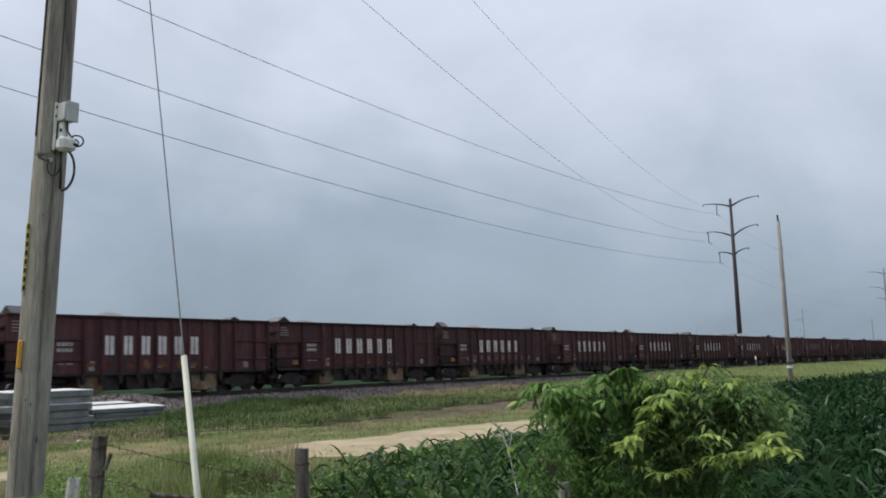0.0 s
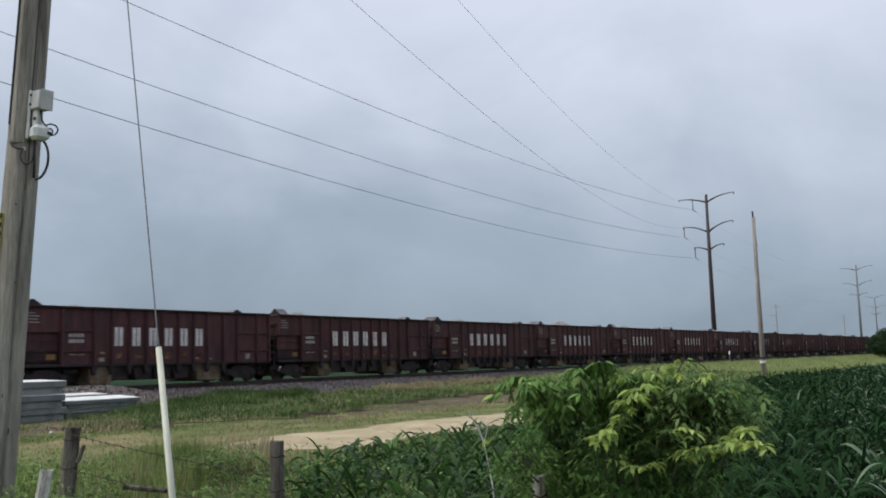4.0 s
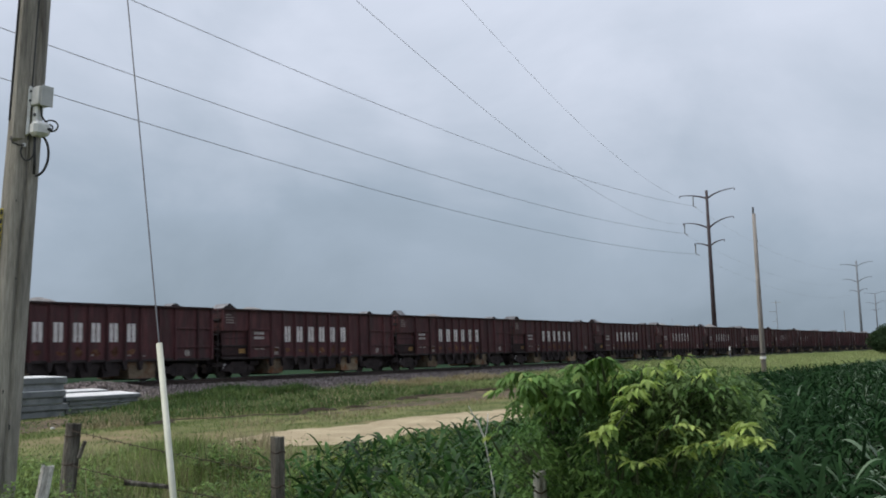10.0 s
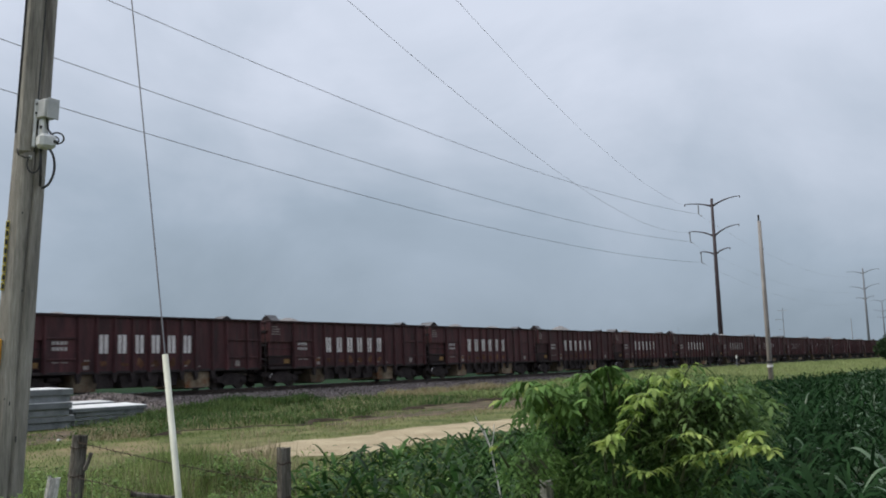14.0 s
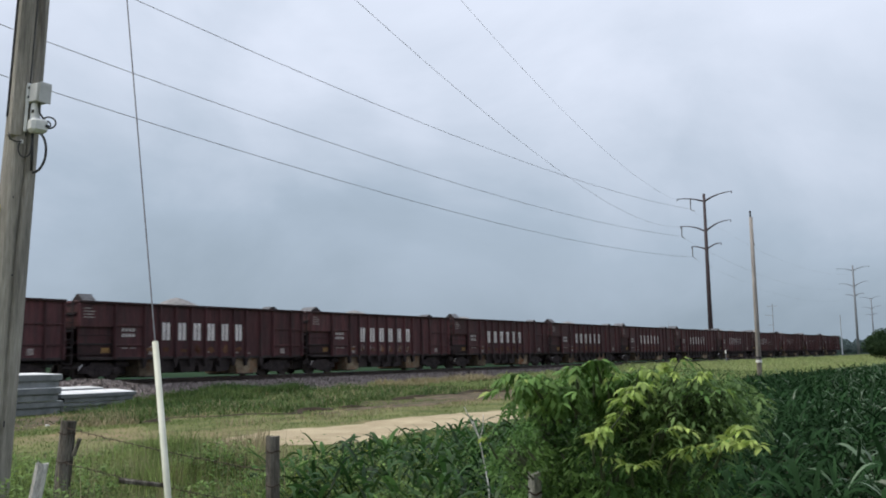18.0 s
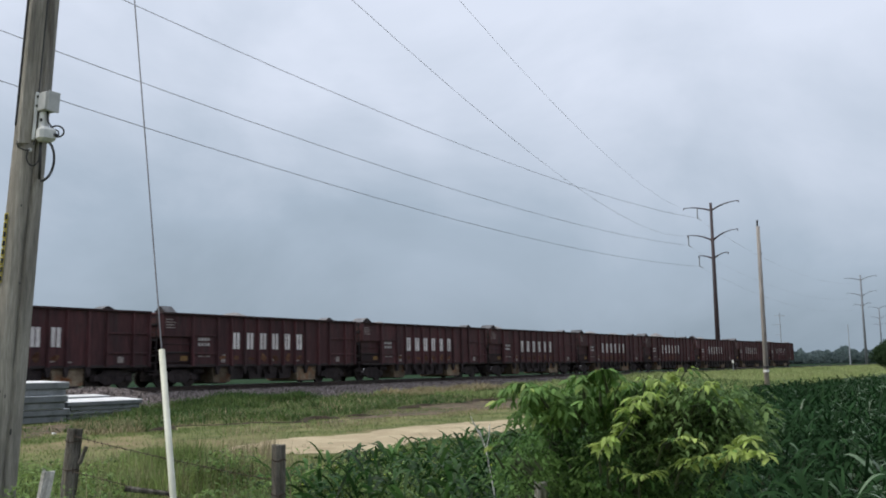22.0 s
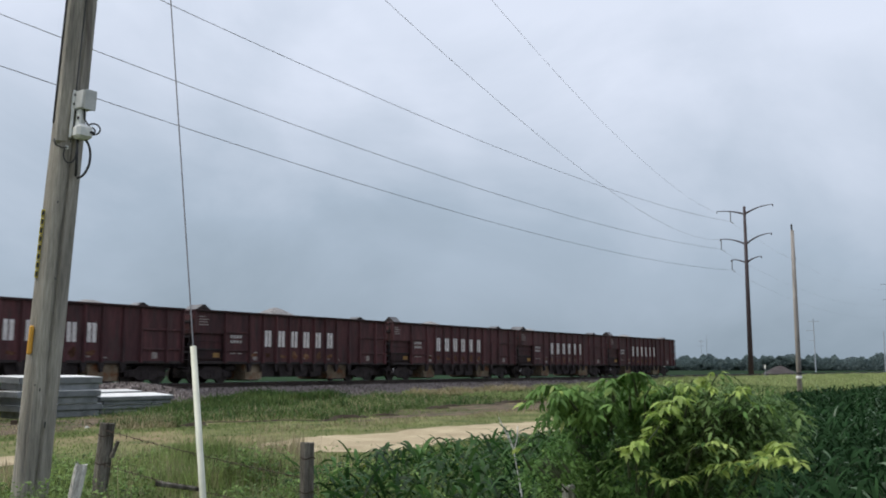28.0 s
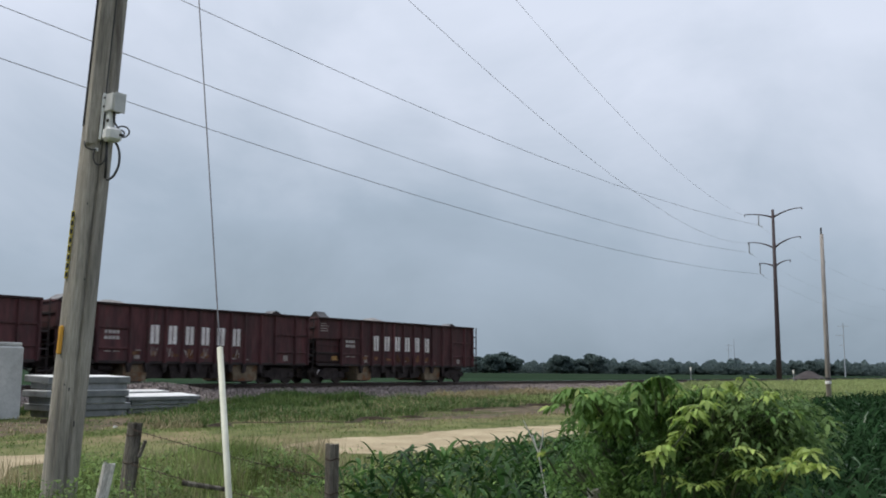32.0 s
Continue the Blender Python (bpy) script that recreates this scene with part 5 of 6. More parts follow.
def off_road(x, y):
    return ~((x < 10.2) & (y > 16.4) & (y < 18.7)) & ((y < 12.9) | (y > 16.8 + np.interp(x, [8, 16, 24], [1.3, 0.5, 0])) | ((x < 15.2 + 1.3 * np.sin(3 * y) + 0.9 * np.sin(7.3 * y)) & (x > 9.2 - 0.8 * np.sin(4 * y)))) & (y > corn_edge(x) + 0.3) & ~((x > 24.5) & (x < 59) & (y > 20.6 - 0.11 * np.clip(x - 30, -7, 16)) & (y < bare_far(x) - 0.11 * np.clip(x - 30, 0, 12)))


blades("verge_grass", 110000, spread(5, 75, 7, 24, 0.45, off_road), 0.03, 0.09, 0.018, VERGE, "short mown yellow-green grass along the road", 0.9, 21)
blades("road_edge_grass", 5000, spread(6, 70, 11.8, 12.9, 0.6, lambda x, y: y > corn_edge(x)), 0.05, 0.18, 0.02, GRASS, "longer green grass along the road's edge", 0.6, 22)
def bank_foot(x):
    """Where the rank grass of the bank begins, with an uneven front."""
    return np.interp(x, [16, 18, 20, 22, 25, 28, 31, 34, 40, 46, 54, 62], [24.5, 23.4, 24.3, 23.4, 22.0, 23.4, 24.3, 25.0, 25.2, 25.0, 24.0, 20.0]) + 0.45 * np.sin(x * 1.3) + 0.3 * np.sin(x * 3.1 + 1)


def on_bank(x, y):
    return (y > bank_foot(x)) & (y < 33.6 + 0.35 * np.sin(x) + 0.3 * np.sin(2.7 * x) + 1.5 * step(60, 80, x)) & ~((x < 24.6) & (y > 30.6)) & ((x > 19.6) | (y < 27 + np.sin(x * 2)))


def earth_edge(x0, x1):
    xs = np.arange(x0, x1, 0.15)
    lift = 0.035 + 0.075 * np.clip(np.sin(xs * 0.8) + 0.7 * np.sin(xs * 2.3 + 1) + 0.4 * np.sin(xs * 6.1), 0, 1.4)
    foot = bank_foot(xs) - 0.15 + ragged(xs, 3.0, 0.12)
    v = np.stack([np.stack([xs, foot + dy, land(xs, foot + dy) + up], -1) for dy, up in ((-0.25, 0 * lift - 0.01), (-0.06, lift * 0.8), (0.06, lift), (0.7, 0 * lift - 0.01))], 1).reshape(-1, 3)
    i = np.arange(len(xs) - 1)[:, None] * 4 + np.arange(3)[None]
    solid("earth_edge", raw_mesh("earth_edge", v, np.stack([i, i + 4, i + 5, i + 1], -1).reshape(-1, 4), SOIL), None, "low dark ridge along the bank's foot", "earth", kind="structure")


earth_edge(18.0, 42.0)
blades("bank_grass", 120000, spread(16.5, 85, 18.6, 36.2, 0.93, on_bank), 0.10, 0.36, 0.024, BANK_GRASS, "rank dark green grass on the railway bank", 1.9, 23)
blades("bank_front_grass", 16000, spread(16.5, 60, 18.6, 25.5, 0.5, lambda x, y: (y > bank_foot(x)) & (y < bank_foot(x) + 0.7)), 0.18, 0.42, 0.024, BANK_GRASS, "overhanging tufts along the bank's foot", 1.0, 61)
blades("bank_grass_west", 12000, spread(-5, 30, 33.0, 34.9, 0.5), 0.15, 0.45, 0.03, BANK_GRASS, "rank green grass below the ballast", 0.6, 24)
blades("bank_straw", 7000, spread(17, 60, 22.0, 34.0, 0.97, on_bank), 0.14, 0.40, 0.022, DRY, "tan dry grass among the green of the bank", 0.8, 63)
blades("bank_hump_grass", 9000, spread(30.0, 36.5, 32.4, 35.4, 0.6), 0.20, 0.62, 0.028, BANK_GRASS, "hump of tall green weeds at the ballast's foot", 0.8, 62)
blades("slab_weeds", 9000, spread(22.4, 30, 29.8, 33.4, 0.5, lambda x, y: ~((x < 24.6) & (y > 31.4))), 0.10, 0.40, 0.03, BANK_GRASS, "green weeds growing round the low slabs", 0.6, 29)
blades("roadside_grass", 40000, spread(6.5, 45, 6.8, 11.8, 0.6, lambda x, y: y > corn_edge(x) - 0.3), 0.10, 0.26, 0.016, GRASS, "unmown green grass between corn and road", 0.6, 28)
blades("roadside_seed_grass", 9500, spread(6.5, 14.0, 8.6, 14.2, 0.6, lambda x, y: y > 0.98 * x), 0.30, 0.66, 0.010, DRY, "tan seeding grass by the road", 0.4, 34)
blades("gravel_edge_tufts", 5000, spread(40, 62, 30.8, 33.9, 0.85), 0.08, 0.30, 0.03, DRY, "pale dry grass at the ballast's edge", 0.8, 35)
blades("slab_verge_grass", 42000, spread(6, 34, 22.0, 31.6, 0.5, lambda x, y: ~((x > 14.3) & (x < 24.6) & (y > 31.0)) & ~((x < 19.5) & (y > 24.3) & (y < 29.2) & (np.sin(3 * x) * np.sin(2.2 * y) > -0.45))), 0.03, 0.11, 0.020, VERGE, "short patchy grass before the slabs", 0.9, 36)
blades("slab_verge_straw", 9000, spread(6, 30, 23.0, 31.0, 0.95), 0.04, 0.16, 0.02, DRY, "brown dead grass before the slabs", 1.0, 37)
blades("tan_tufts", 5200, spread(16.2, 20.4, 22.9, 27.8, 0.6, lambda x, y: np.abs((x - 18.2) * 0.83 - (y - 25.3) * 0.55) < 1.0), 0.08, 0.30, 0.022, DRY, "tan dead grass before the low slabs", 0.9, 38)
blades("straw_patch", 9000, spread(43.0, 55.0, 31.0, 34.0, 0.85), 0.24, 0.55, 0.034, DRY, "pale straw-coloured grass at the bank's top", 1.0, 64)
blades("dry_tufts", 4000, spread(18, 60, 18.6, 20.4, 0.9), 0.08, 0.25, 0.02, DRY, "tan dry grass tufts", 0.7, 25)
blades("far_grass", 60000, spread(44, 260, 12.2, 36.0, 0.4, lambda x, y: (y > corn_edge(x)) & ~((x < 59) & (y > 19.2) & (y < bare_far(x) - 1.3)) & ~((x < 55) & (y > 30.8) & (y < 34.2)), 1.6), 0.16, 0.40, 0.07, FAR_GRASS, "light green rough grass beside the railway", 0.6, 26)
blades("far_grass_green", 22000, spread(60, 300, 30, 37.0, 0.5, None, 1.4), 0.2, 0.42, 0.10, FAR_GRASS, "taller grass that hides the far rails", 0.5, 27)


def grassy(x, y):
    """The stretch behind the fence where grass has crowded out most of the leafy weeds."""
    return (y > 1.13 * x) & (y < 1.36 * x) & (np.sin(5 * x) * np.sin(4 * y) > -0.4)


def fence_weeds(x0, x1, y0, y1):
    return spread(x0, x1, y0, y1, 0.5, lambda x, y: (np.hypot(x, y) > 3.2) & ((x > 5.75) | (y > 5.75) | (y < 3.0)) & ((y < 1.70 * x) | (y < 9.4)))


blades("fence_grass", 60000, fence_weeds(3.6, 8.6, 3.8, 12.4), 0.26, 0.66, 0.013, GRASS, "long green grass along the wire fence", 0.6, 31)
blades("lush_fence_grass", 70000, fence_weeds(3.4, 8.0, 5.2, 10.4), 0.24, 0.62, 0.017, LUSH, "dense lush grass crowding the fence and the pole's foot", 0.7, 39)
blades("tall_roadside_grass", 80000, spread(4.4, 10.2, 9.0, 13.4, 0.75, lambda x, y: (y > 1.02 * x) & (y < 1.70 * x)), 0.26, 0.66, 0.017, LUSH, "tall green grass beyond the fence", 0.6, 40)
blades("fence_seed_grass", 7000, spread(4.5, 9.0, 6.4, 12.5, 0.5, lambda x, y: (y > 0.9 * x) & (y < 1.50 * x)), 0.50, 0.88, 0.009, DRY, "tall tan seeding grass by the fence", 0.35, 32)
blades("pale_tall_grass", 70000, spread(4.6, 10.6, 6.2, 13.2, 0.75, lambda x, y: (y > 1.10 * x) & (y < 1.37 * x)), 0.28, 0.66, 0.015, VERGE, "pale yellow-green grass gone to seed beyond the fence", 0.6, 43)
blades("pole_foot_grass", 22000, spread(3.6, 6.6, 7.6, 10.4, 0.5, lambda x, y: y > 1.52 * x), 0.24, 0.52, 0.016, GRASS, "thick green grass behind the pole's foot", 0.6, 51)
blades("near_grass", 9000, fence_weeds(-4, 6, -3, 5.5), 0.15, 0.40, 0.014, GRASS, "uncut grass round the camera's standpoint", 0.7, 33)


def broadleaf(name, n, place, size, tall, mat, label, seed):
    g = np.random.default_rng(seed)
    p, scale = place(g, n)
    n = len(p)
    p = p + np.stack([g.normal(0, 0.02, n), g.normal(0, 0.02, n), g.random(n) ** 1.1 * tall * scale], -1)
    ln = size * g.uniform(0.6, 1.5, n)
    me = ribbons(name, p, g.uniform(0, 6.28, n), ln, ln * g.uniform(-0.2, 0.7, n), ln * g.uniform(0.1, 0.8, n), ln * g.uniform(0.35, 0.6, n), mat, 4, g.normal(0, 0.5, n))
    return solid(name, me, None, label, "weeds", kind="stuff")


broadleaf("fence_weeds", 44000, spread(4.2, 8.4, 3.6, 10.2, 0.5, lambda x, y: ((x > 5.75) | (y > 5.75)) & ((y < 1.70 * x) | (y < 9.4)) & ~grassy(x, y)), 0.042, 0.66, WEED, "leafy green weeds crowding the fence", 41)
broadleaf("weeds_by_pole", 10000, fence_weeds(3.2, 6.0, 6.4, 11.0), 0.042, 0.52, WEED, "leafy green weeds round the pole's foot", 42)
broadleaf("tall_weeds", 36000, spread(4.6, 9.6, 8.6, 12.6, 0.9, lambda x, y: (y > 1.02 * x) & (y < 1.70 * x) & ~grassy(x, y)), 0.046, 0.62, WEED, "leafy green weeds beyond the fence", 50)
broadleaf("roadside_weeds", 15000, spread(6.8, 16, 6.0, 10.6, 0.5, lambda x, y: (y > corn_edge(x) - 0.8) & ((y < 9.6) | (y > x))), 0.045, 0.34, WEED, "leafy green weeds between corn and road", 44)
broadleaf("corn_edge_weeds", 7000, spread(6.0, 11.5, 3.2, 8.6, 0.75), 0.055, 0.60, WEED, "bright leafy weeds along the corn's edge", 46)
broadleaf("bank_weeds", 14000, spread(18, 70, 20.5, 34.0, 0.8, on_bank), 0.09, 0.34, BANK_GRASS, "low leafy weeds on the railway bank", 45)
broadleaf("yellow_weeds", 500, spread(6.4, 9.6, 3.9, 7.2, 0.98), 0.040, 0.66, MUSTARD, "yellow-green flowering weeds among the corn", 47)
broadleaf("weed_clumps", 34000, spread(5.9, 8.2, 5.6, 9.2, 0.97, lambda x, y: ~grassy(x, y)), 0.050, 0.56, WEED, "bushy clumps of leafy weeds behind the fence", 49)
broadleaf("fence_line_weeds", 16000, fence_weeds(5.2, 7.6, 3.4, 6.2), 0.050, 0.62, WEED, "rank pale green weeds in front of the corn", 48)

# a bare dry stalk by the shrub
stalk = thing("dry_stalk", "thin bare dry weed stalk with forked top", "weed stalk")
part("stem", Shape().tube([(6.86, 4.12, 0.0), (6.83, 4.16, 0.73), (6.80, 4.22, 1.11), (6.77, 4.26, 1.26)], [0.009, 0.0075, 0.006, 0.0045], 6), PALE_WOOD, stalk)
part("fork", Shape().tube([(6.80, 4.22, 1.11), (6.77, 4.28, 1.26), (6.74, 4.33, 1.38)], [0.006, 0.005, 0.0035], 5), PALE_WOOD, stalk)
part("fork", Shape().tube([(6.80, 4.22, 1.08), (6.81, 4.19, 1.20), (6.81, 4.18, 1.31)], [0.006, 0.005, 0.0035], 5), PALE_WOOD, stalk)


def toothed(name, centres, headings, sizes, pitch, mat, g):
    """Leaflets with a coarse toothed edge, folded along the midrib and drooping at the tip."""
    n = len(centres)
    edge = [(0.10, 0.06), (0.24, 0.17), (0.35, 0.11), (0.48, 0.20), (0.56, 0.10), (0.70, 0.13), (0.80, 0.045)]
    rib = [(0.0, 0.0), (0.24, 0.0), (0.46, -0.03), (0.68, -0.09), (1.0, -0.24)]
    form = [(x, 0.0, z) for x, z in rib] + [(x, y, 0.25 * y - 0.22 * x * x) for x, y in edge] + [(x, -y, 0.25 * y - 0.22 * x * x) for x, y in edge]
    half = [(0, 1, 5), (5, 1, 6), (6, 1, 7), (7, 1, 2), (7, 2, 8), (8, 2, 9), (9, 2, 3), (9, 3, 10), (10, 3, 11), (11, 3, 4)]
    other = [(a, c if c < 5 else c + 7, b if b < 5 else b + 7) if a < 5 else (a + 7, c if c < 5 else c + 7, b if b < 5 else b + 7) for a, b, c in half]
    f = np.array(form)[None] * sizes[:, None, None]
    cp, sp = np.cos(pitch)[:, None], np.sin(pitch)[:, None]
    roll = g.normal(0, 0.4, n)[:, None]
    x, y, z = f[..., 0], f[..., 1] * np.cos(roll) - f[..., 2] * np.sin(roll), f[..., 1] * np.sin(roll) + f[..., 2] * np.cos(roll)
    x, z = x * cp - z * sp, x * sp + z * cp
    ch, sh = np.cos(headings)[:, None], np.sin(headings)[:, None]
    v = np.stack([centres[:, 0, None] + x * ch - y * sh, centres[:, 1, None] + x * sh + y * ch, centres[:, 2, None] + z], -1).reshape(-1, 3)
    tris = (np.arange(n)[:, None, None] * len(form) + np.array(half + other)[None]).reshape(-1, 3)
    me = bpy.data.meshes.new(name)
    me.from_pydata(v.tolist(), [], tris.tolist())
    me.materials.append(mat)
    me.polygons.foreach_set("use_smooth", [True] * len(me.polygons))
    return me


def make_shrub():
    """A sapling shrub: an overhanging crown of drooping compound leaves on thin stems, loose to one side, with young shoots."""
    g = np.random.default_rng(5)
    rng = random.Random(5)
    shrub = thing("shrub", "leafy green sapling shrub with yellow-green young shoots by the fence", "shrub")
    root = Vector((5.35, 2.35, 0.0))
    wood = Shape()
    old_c, new_c, fine_c = [], [], []

    def at(az, el, d):
        return Vector((d * math.cos(radians(az)), d * math.sin(radians(az)), 1.8 + d * math.tan(radians(el))))

    def spray(q, head, size, store, reach=(0.10, 0.19), sink=(0.04, 0.13)):
        fit = rng.choice((0.75, 0.9, 1.0, 1.15, 1.4))
        r, k = rng.uniform(*reach) * fit, rng.uniform(*sink)
        for along, turn, length in ((1.0, 0.0, 1.15), (0.74, 0.75, 1.0), (0.74, -0.75, 1.0), (0.42, 0.95, 0.85), (0.42, -0.95, 0.85)):
            spot = q + Vector((math.cos(head) * r * along, math.sin(head) * r * along, 0.05 * along - k * along * along))
            store.append((*spot, head + turn + rng.gauss(0, 0.25), size * fit * length * rng.uniform(0.75, 1.2), rng.uniform(-0.45, 0.30) - 0.40 * along))

    def stem(tip, lift, radius=0.007):
        mid = root.lerp(tip, 0.5) + Vector((rng.uniform(-0.1, 0.1), rng.uniform(-0.1, 0.1), lift))
        path = [root + Vector((rng.gauss(0, 0.04), rng.gauss(0, 0.04), 0.0)), root.lerp(mid, 0.5), mid, mid.lerp(tip, 0.6) + Vector((0, 0, lift * 0.35)), tip]
        bare = [path[3].lerp(tip, 0.55), tip]
        wood.tube([tuple(q) for q in bare], list(np.linspace(radius * 1.5, radius * 0.4, len(bare))), 5)
        return path

    crest_az = [16.5, 17.8, 18.6, 19.6, 20.6, 22.0, 23.4, 24.4, 25.8, 27.0, 28.4, 30.3, 31.0]
    crest_el = [-2.9, -1.8, -1.5, -1.15, -1.05, -1.05, -1.1, -0.7, -1.0, -1.7, -1.4, -1.25, -1.8]

    def crest(az):
        return float(np.interp(az, crest_az, crest_el))

    def head(tip, reach, size, fresh):
        """A bunch of drooping compound leaves about a stem's tip."""
        for _ in range(rng.randint(8, 12)):
            turn = rng.uniform(0, 6.28)
            r = reach * rng.uniform(0.4, 1.1)
            for along in (0.35, 0.65, 1.0):
                q = tip + Vector((math.cos(turn) * r * along, math.sin(turn) * r * along, 0.03 + 0.03 * along - 0.9 * r * along * along))
                for side in (-1, 0, 1):
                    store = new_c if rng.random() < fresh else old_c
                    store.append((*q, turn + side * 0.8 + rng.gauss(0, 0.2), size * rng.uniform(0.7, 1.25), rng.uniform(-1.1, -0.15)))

    # the overhanging crown: large drooping heads with gaps between them
    for az, el in ((29.5, -1.35), (28.6, -1.65), (28.2, -1.45), (27.3, -1.95), (25.8, -1.0), (24.5, -0.65), (26.5, -2.2), (28.3, -2.4), (25.1, -1.7), (23.7, -1.6)):
        tip = at(az, el, rng.uniform(4.8, 5.2))
        stem(tip, 0.2)
        head(tip, 0.155, 0.072, 0.07)
    heads = []
    for _ in range(500):
        az = rng.uniform(20.5, 28.3)
        el = crest(az) - 0.4 - 1.6 * rng.random()
        if all((az - a) ** 2 + ((el - e) * 1.5) ** 2 > 0.75 for a, e in heads):
            heads.append((az, el))
    # more heads, added at the back to keep sky light off the inside
    roof = [(rng.uniform(21.5, 28.4), crest(24) - 0.5 - 1.2 * rng.random()) for _ in range(84)]
    for k, (az, el) in enumerate(heads + roof):
        tip = at(az, min(el, crest(az) - 0.3), rng.uniform(5.05, 5.6) if k < len(heads) else rng.uniform(5.5, 6.5))
        stem(tip, 0.2)
        head(tip, 0.12, 0.060, 0.25 if rng.random() < 0.12 else 0.02)
    # a fine-leaved open side, low growth, the shaded inside set back under the crown, and a low lobe
    for count, az0, az1, el0, el1, d0, d1, few, size in ((320, 17.0, 23.4, -1.2, -4.9, 5.2, 6.3, 5, 0.040), (170, 17.0, 21.0, -1.2, -4.6, 5.0, 5.6, 5, 0.044), (44, 17.6, 24.6, -4.8, -9.0, 5.1, 5.7, 6, 0.050), (190, 23.0, 28.6, -2.8, -10.5, 6.2, 7.0, 8, 0.048), (44, 27.4, 28.7, -3.0, -10.0, 6.3, 6.9, 8, 0.048), (60, 20.0, 23.5, -5.4, -10.5, 5.75, 6.4, 8, 0.050),
                                                         (30, 28.8, 30.6, -5.2, -7.6, 5.8, 6.3, 6, 0.044), (12, 20.5, 24.4, -6.4, -9.8, 5.2, 5.6, 7, 0.050), (50, 19.0, 23.6, -2.6, -6.0, 5.3, 5.9, 6, 0.046)):
        for k in range(count):
            az = rng.uniform(az0, az1)
            el = min(rng.uniform(el1, el0), crest(az) - 0.25 * rng.random())
            tip = at(az, el, rng.uniform(d0, d1))
            stem(tip, 0.14)
            for _ in range(few):
                spray(tip + Vector((rng.gauss(0, 0.09), rng.gauss(0, 0.09), min(0.03, rng.gauss(-0.02, 0.06)))), rng.uniform(0, 6.28), size, fine_c if az < 23.2 and el > -6.0 else old_c, (0.07, 0.15))
    # young shoots standing out of the crown
    shoots = (((25.0, -5.3), (23.8, -4.4), (23.1, -3.5), (22.9, -2.6), (22.4, -2.1), (21.8, -1.9)), ((20.2, -6.0), (19.0, -5.7), (18.0, -5.5), (17.0, -5.2), (16.5, -4.5), (15.9, -4.45)), ((17.4, -5.5), (16.2, -5.2), (15.3, -5.35)), ((21.2, -4.75), (20.4, -4.5), (19.7, -4.45)), ((22.7, -6.8), (22.3, -6.55), (21.9, -6.7)),
              ((24.5, -6.3), (23.8, -6.0)), ((23.9, -1.8), (23.5, -1.1)), ((22.2, -1.6), (22.0, -0.8)), ((21.3, -1.7), (21.1, -0.7)), ((20.2, -1.6), (19.9, -0.8), (19.5, -0.25)), ((18.9, -1.7), (18.4, -1.3), (18.0, -1.2)),
              ((31.4, -5.0), (30.9, -4.8)), ((19.8, -2.6), (18.6, -2.4), (17.6, -2.25), (16.8, -2.35)), ((24.8, -0.9), (24.4, -0.6)), ((26.0, -1.2), (25.6, -0.9)))
    for k, way in enumerate(shoots):
        pts = [at(az, el, 4.62 if k < 5 else 4.95) for az, el in way]
        stem(pts[0], 0.05, 0.006)
        wood.tube([tuple(q) for q in pts], list(np.linspace(0.005, 0.002, len(pts))), 5)
        for a, b in zip(pts[:-1], pts[1:]):
            n = max(3, int((b - a).length / (0.012 if k < 3 else 0.012 if 5 < k < 11 else 0.022)))
            for i in range(n):
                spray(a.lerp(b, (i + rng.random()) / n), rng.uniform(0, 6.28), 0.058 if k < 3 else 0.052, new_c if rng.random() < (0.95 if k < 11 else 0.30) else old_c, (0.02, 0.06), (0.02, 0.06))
    part("stem", wood, TWIG, shrub, "brown twigs and stems")
    # the fence post's head stands clear of the leaves
    clear = math.degrees(math.atan2(PC[1], PC[0]))
    old_c = [c for c in old_c if abs(math.degrees(math.atan2(c[1], c[0])) - clear) > 0.8 or c[2] > 1.04 or math.hypot(c[0], c[1]) > math.hypot(*PC)]
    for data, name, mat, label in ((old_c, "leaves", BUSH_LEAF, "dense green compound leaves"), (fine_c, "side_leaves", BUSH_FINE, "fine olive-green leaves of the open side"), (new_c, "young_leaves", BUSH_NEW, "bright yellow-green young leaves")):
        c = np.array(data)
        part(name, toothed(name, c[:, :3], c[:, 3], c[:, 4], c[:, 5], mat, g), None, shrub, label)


make_shrub()


def flecks(name, centres, sizes, mat, g):
    """Far foliage: small folded flecks of two triangles, turned every way."""
    n = len(centres)
    d = g.normal(0, 1, (n, 3))
    d /= np.linalg.norm(d, axis=1)[:, None]
    e = np.cross(d, g.normal(0, 1, (n, 3)))
    e /= np.linalg.norm(e, axis=1)[:, None]
    f = np.cross(d, e)
    r = np.asarray(sizes)[:, None] / 2
    v = np.stack([centres - d * r, centres + e * r * 0.8 + f * r * 0.3, centres + d * r, centres - e * r * 0.8 + f * r * 0.3], 1).reshape(-1, 3)
    k = np.arange(n)[:, None, None] * 4
    tris = (k + np.array([(0, 1, 2), (0, 2, 3)])[None]).reshape(-1, 3)
    me = bpy.data.meshes.new(name)
    me.from_pydata(v.tolist(), [], tris.tolist())
    me.materials.append(mat)
    me.polygons.foreach_set("use_smooth", [True] * len(me.polygons))
    return me


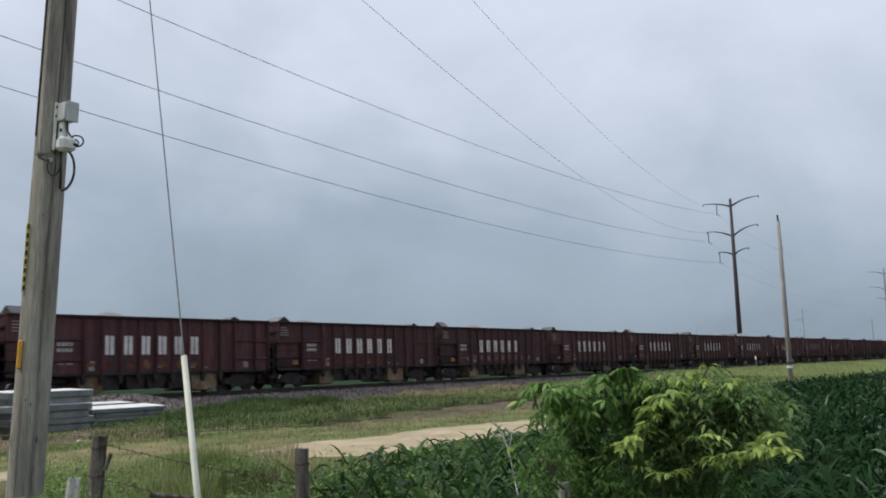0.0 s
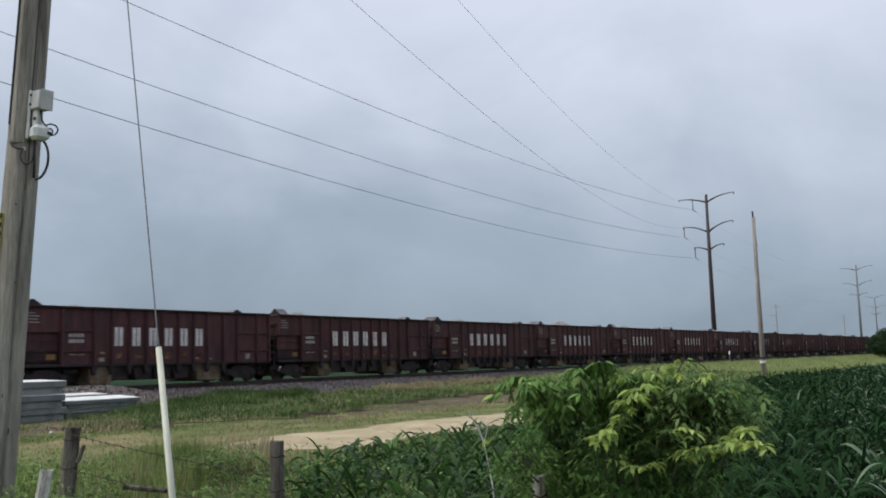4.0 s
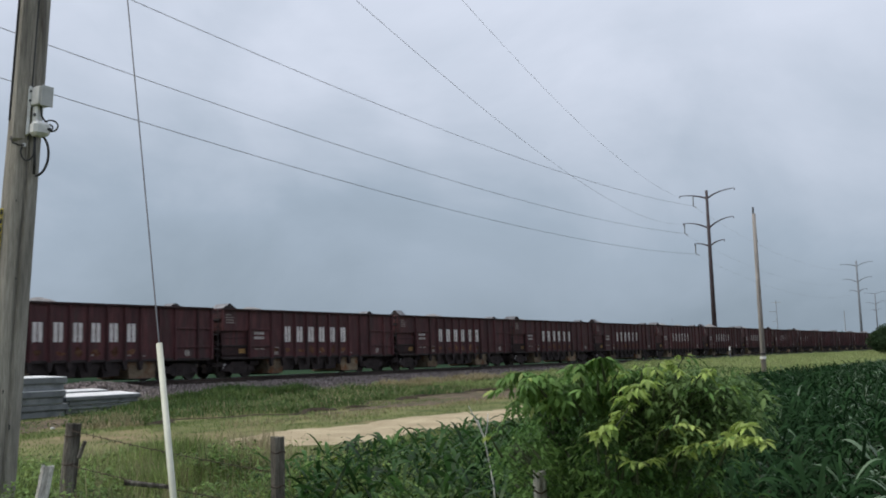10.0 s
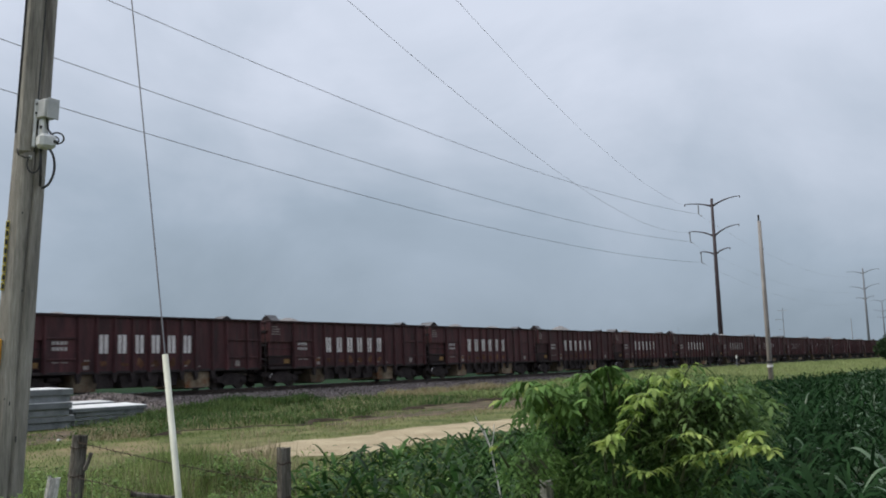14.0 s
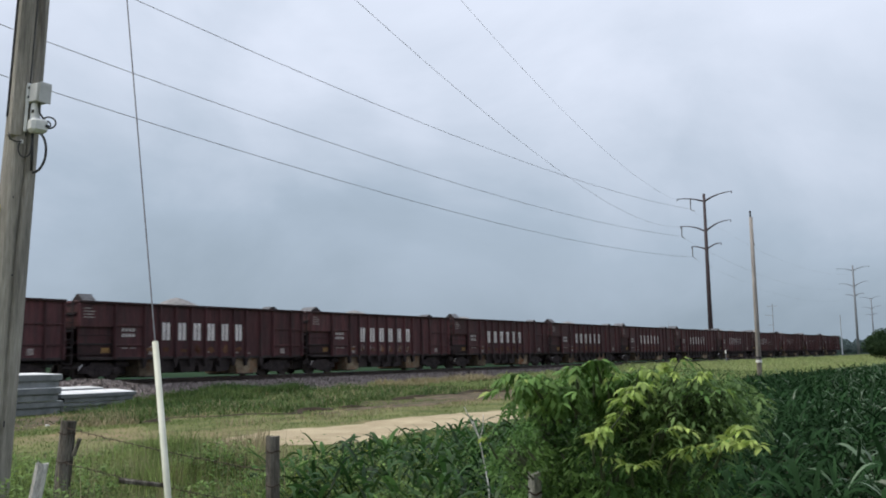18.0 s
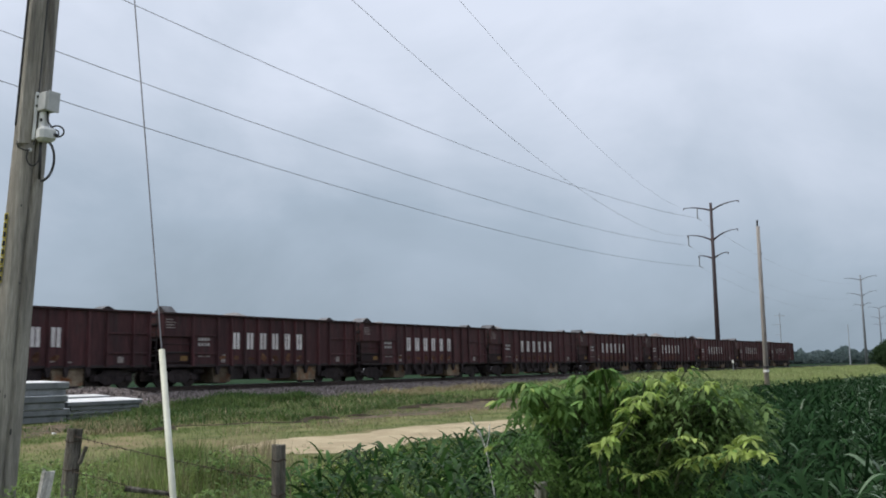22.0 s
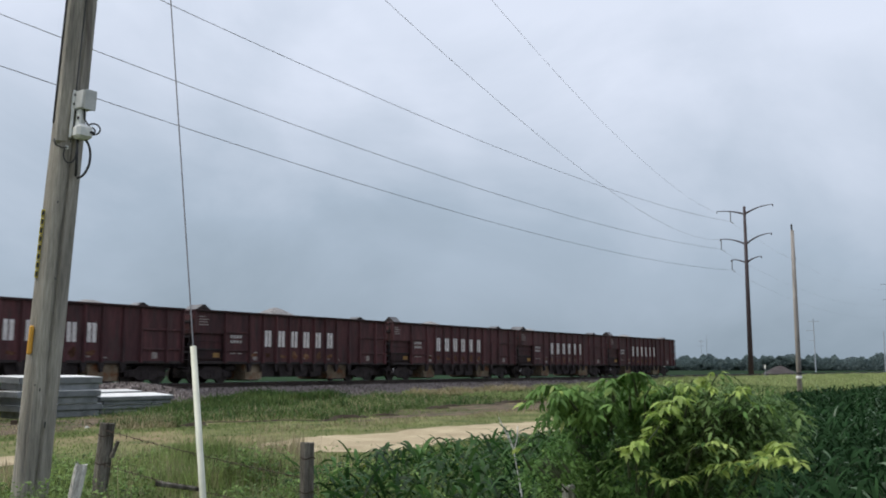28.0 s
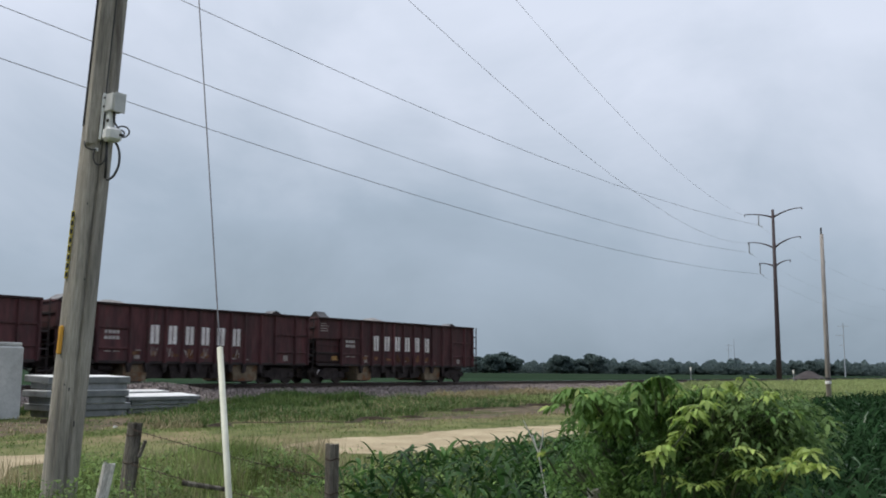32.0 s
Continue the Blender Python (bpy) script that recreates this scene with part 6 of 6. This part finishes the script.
def tree_parts(h, w, seed, mat, count=330, fleck=(0.050, 0.105)):
    """Trunk with limbs, and a crown of small clumps set about several lobes."""
    rng = random.Random(seed)
    g = np.random.default_rng(seed)
    trunk = Shape()
    trunk.tube([(0, 0, -0.5), (0.1, 0, h * 0.25), (0.0, 0.1, h * 0.55)], [h * 0.028, h * 0.022, h * 0.01], 7)
    lobes = []
    for k in range(11):
        a = rng.uniform(0, 6.28)
        r = w * 0.5 * rng.uniform(0.2, 0.75)
        z = h * rng.uniform(0.25, 0.80)
        r *= 1.0 - 0.55 * max(0.0, z / h - 0.5) * 2
        lobes.append((r * math.cos(a), r * math.sin(a), z, w * rng.uniform(0.14, 0.26)))
        trunk.tube([(0.0, 0, h * 0.2), (r * 0.5 * math.cos(a), r * 0.5 * math.sin(a), z * 0.8), (r * math.cos(a), r * math.sin(a), z)], [h * 0.012, h * 0.008, h * 0.004], 5)
    cs, size = [], []
    for x, y, z, r in lobes:
        n = count
        d = g.normal(0, 1, (n, 3))
        d /= np.linalg.norm(d, axis=1)[:, None]
        rr = r * (0.25 + 0.8 * g.random(n) ** 0.7)[:, None]
        cs.append(np.array((x, y, z)) + d * rr * (1, 1, 0.8))
    c = np.concatenate(cs)
    c[:, 2] = np.maximum(c[:, 2], 0.25)
    n = len(c)
    leaves = flecks("crown", c, g.uniform(*fleck, n) * h, mat, g)
    return trunk.mesh("trunk", BARK), leaves


def make_trees():
    kinds = [(tree_parts(h, w, s, TREE_DARK), h) for h, w, s in ((11, 12, 1), (9, 11, 2), (13, 13, 3), (7, 9, 4))]
    rng = random.Random(77)

    def tree(d, az, k, scale, label):
        a = radians(az)
        t = thing("tree", label, "tree", "trees of the far tree line", pose(d * math.cos(a), d * math.sin(a), 0.0, 0, 0, rng.uniform(0, 360)))
        (trunk, crown), _ = kinds[k]
        t.scale = (scale * rng.uniform(1.2, 1.6),) * 2 + (scale * 0.94,)
        part("trunk", trunk, None, t)
        part("crown", crown, None, t)

    # clumps of trees that rise above the far hedge line
    spots = []
    for az0, az1, n, s in ((36.0, 33.3, 9, 1.25), (30.8, 27.9, 12, 0.90), (27.6, 25.6, 6, 0.50), (25.6, 22.0, 12, 0.50), (22.0, 18.2, 12, 0.50), (17.0, 14.9, 9, 0.66), (14.7, 12.0, 6, 0.36), (11.8, 7.0, 12, 0.42), (62.0, 37.0, 30, 0.8)):
        for i in range(n):
            spots.append((rng.uniform(430, 500), az0 + (az1 - az0) * (i + rng.random()) / n, s * rng.uniform(0.7, 1.1)))
    for d, az, s in spots:
        tree(d, az, rng.randrange(4), s, "broad-leaved tree in the far tree line, tinted with haze")
    # hedge scrub between them, one mass
    g = np.random.default_rng(9)
    n = 150000
    az = np.radians(g.uniform(4, 66, n))
    d = g.uniform(470, 560, n)
    top = 6.6 + 0.8 * np.sin(np.degrees(az) * 1.9) + 0.9 * np.sin(np.degrees(az) * 5.3 + 1) + 0.6 * np.sin(np.degrees(az) * 13.0)
    c = np.stack([d * np.cos(az), d * np.sin(az), g.random(n) ** 0.8 * top], -1)
    solid("far_woods", flecks("far_woods", c, g.uniform(0.7, 1.5, n), TREE_LEAF, g), None, "far band of scrub and hedgerow, haze put into its colour", "woods", kind="stuff")
    n = 60000
    az = np.radians(g.uniform(2, 68, n))
    d = g.uniform(1050, 1150, n)
    top = 11 + 3 * np.sin(np.degrees(az) * 1.3) + 3 * np.sin(np.degrees(az) * 4.1 + 1)
    c = np.stack([d * np.cos(az), d * np.sin(az), g.random(n) ** 0.8 * top], -1)
    solid("distant_woods", flecks("distant_woods", c, g.uniform(2.2, 4.5, n), TREE_HAZE, g), None, "distant woods on the horizon, haze put into their colour", "woods", kind="stuff")
    # one broad bush close to the line
    b = thing("tree", "dark round bushy tree beside the railway", "tree", at=pose(178, 26.3, 0))
    trunk, crown = tree_parts(5.6, 8.8, 31, HEDGE_LEAF, 1100, (0.035, 0.075))
    part("trunk", trunk, None, b)
    part("crown", crown, None, b)


make_trees()


# ---- movement ----
def motions():
    times = [float(i) for i in range(33)] + [16.5, 17.5, 27.5]
    times.sort()
    for k in range(CARS):
        rows = [(t, pose(train_place(t) - k * PITCH, TRACK_Y, RAIL_Z)) for t in times]
        walk(train[k], rows)
        walk(LOADS[k], rows)
    # wheels roll on the rails: under a quarter turn from row to row
    ticks = [i / 30 for i in range(0, 961)]
    for car in train:
        for truck in car.children:
            if not truck.name.startswith("truck"):
                continue
            for axle in truck.children:
                x, y, z = axle.location
                walk(axle, [(t, pose(x, y, z, 0, math.degrees((train_place(t) - train_place(0)) / 0.457), 0)) for t in ticks])


motions()
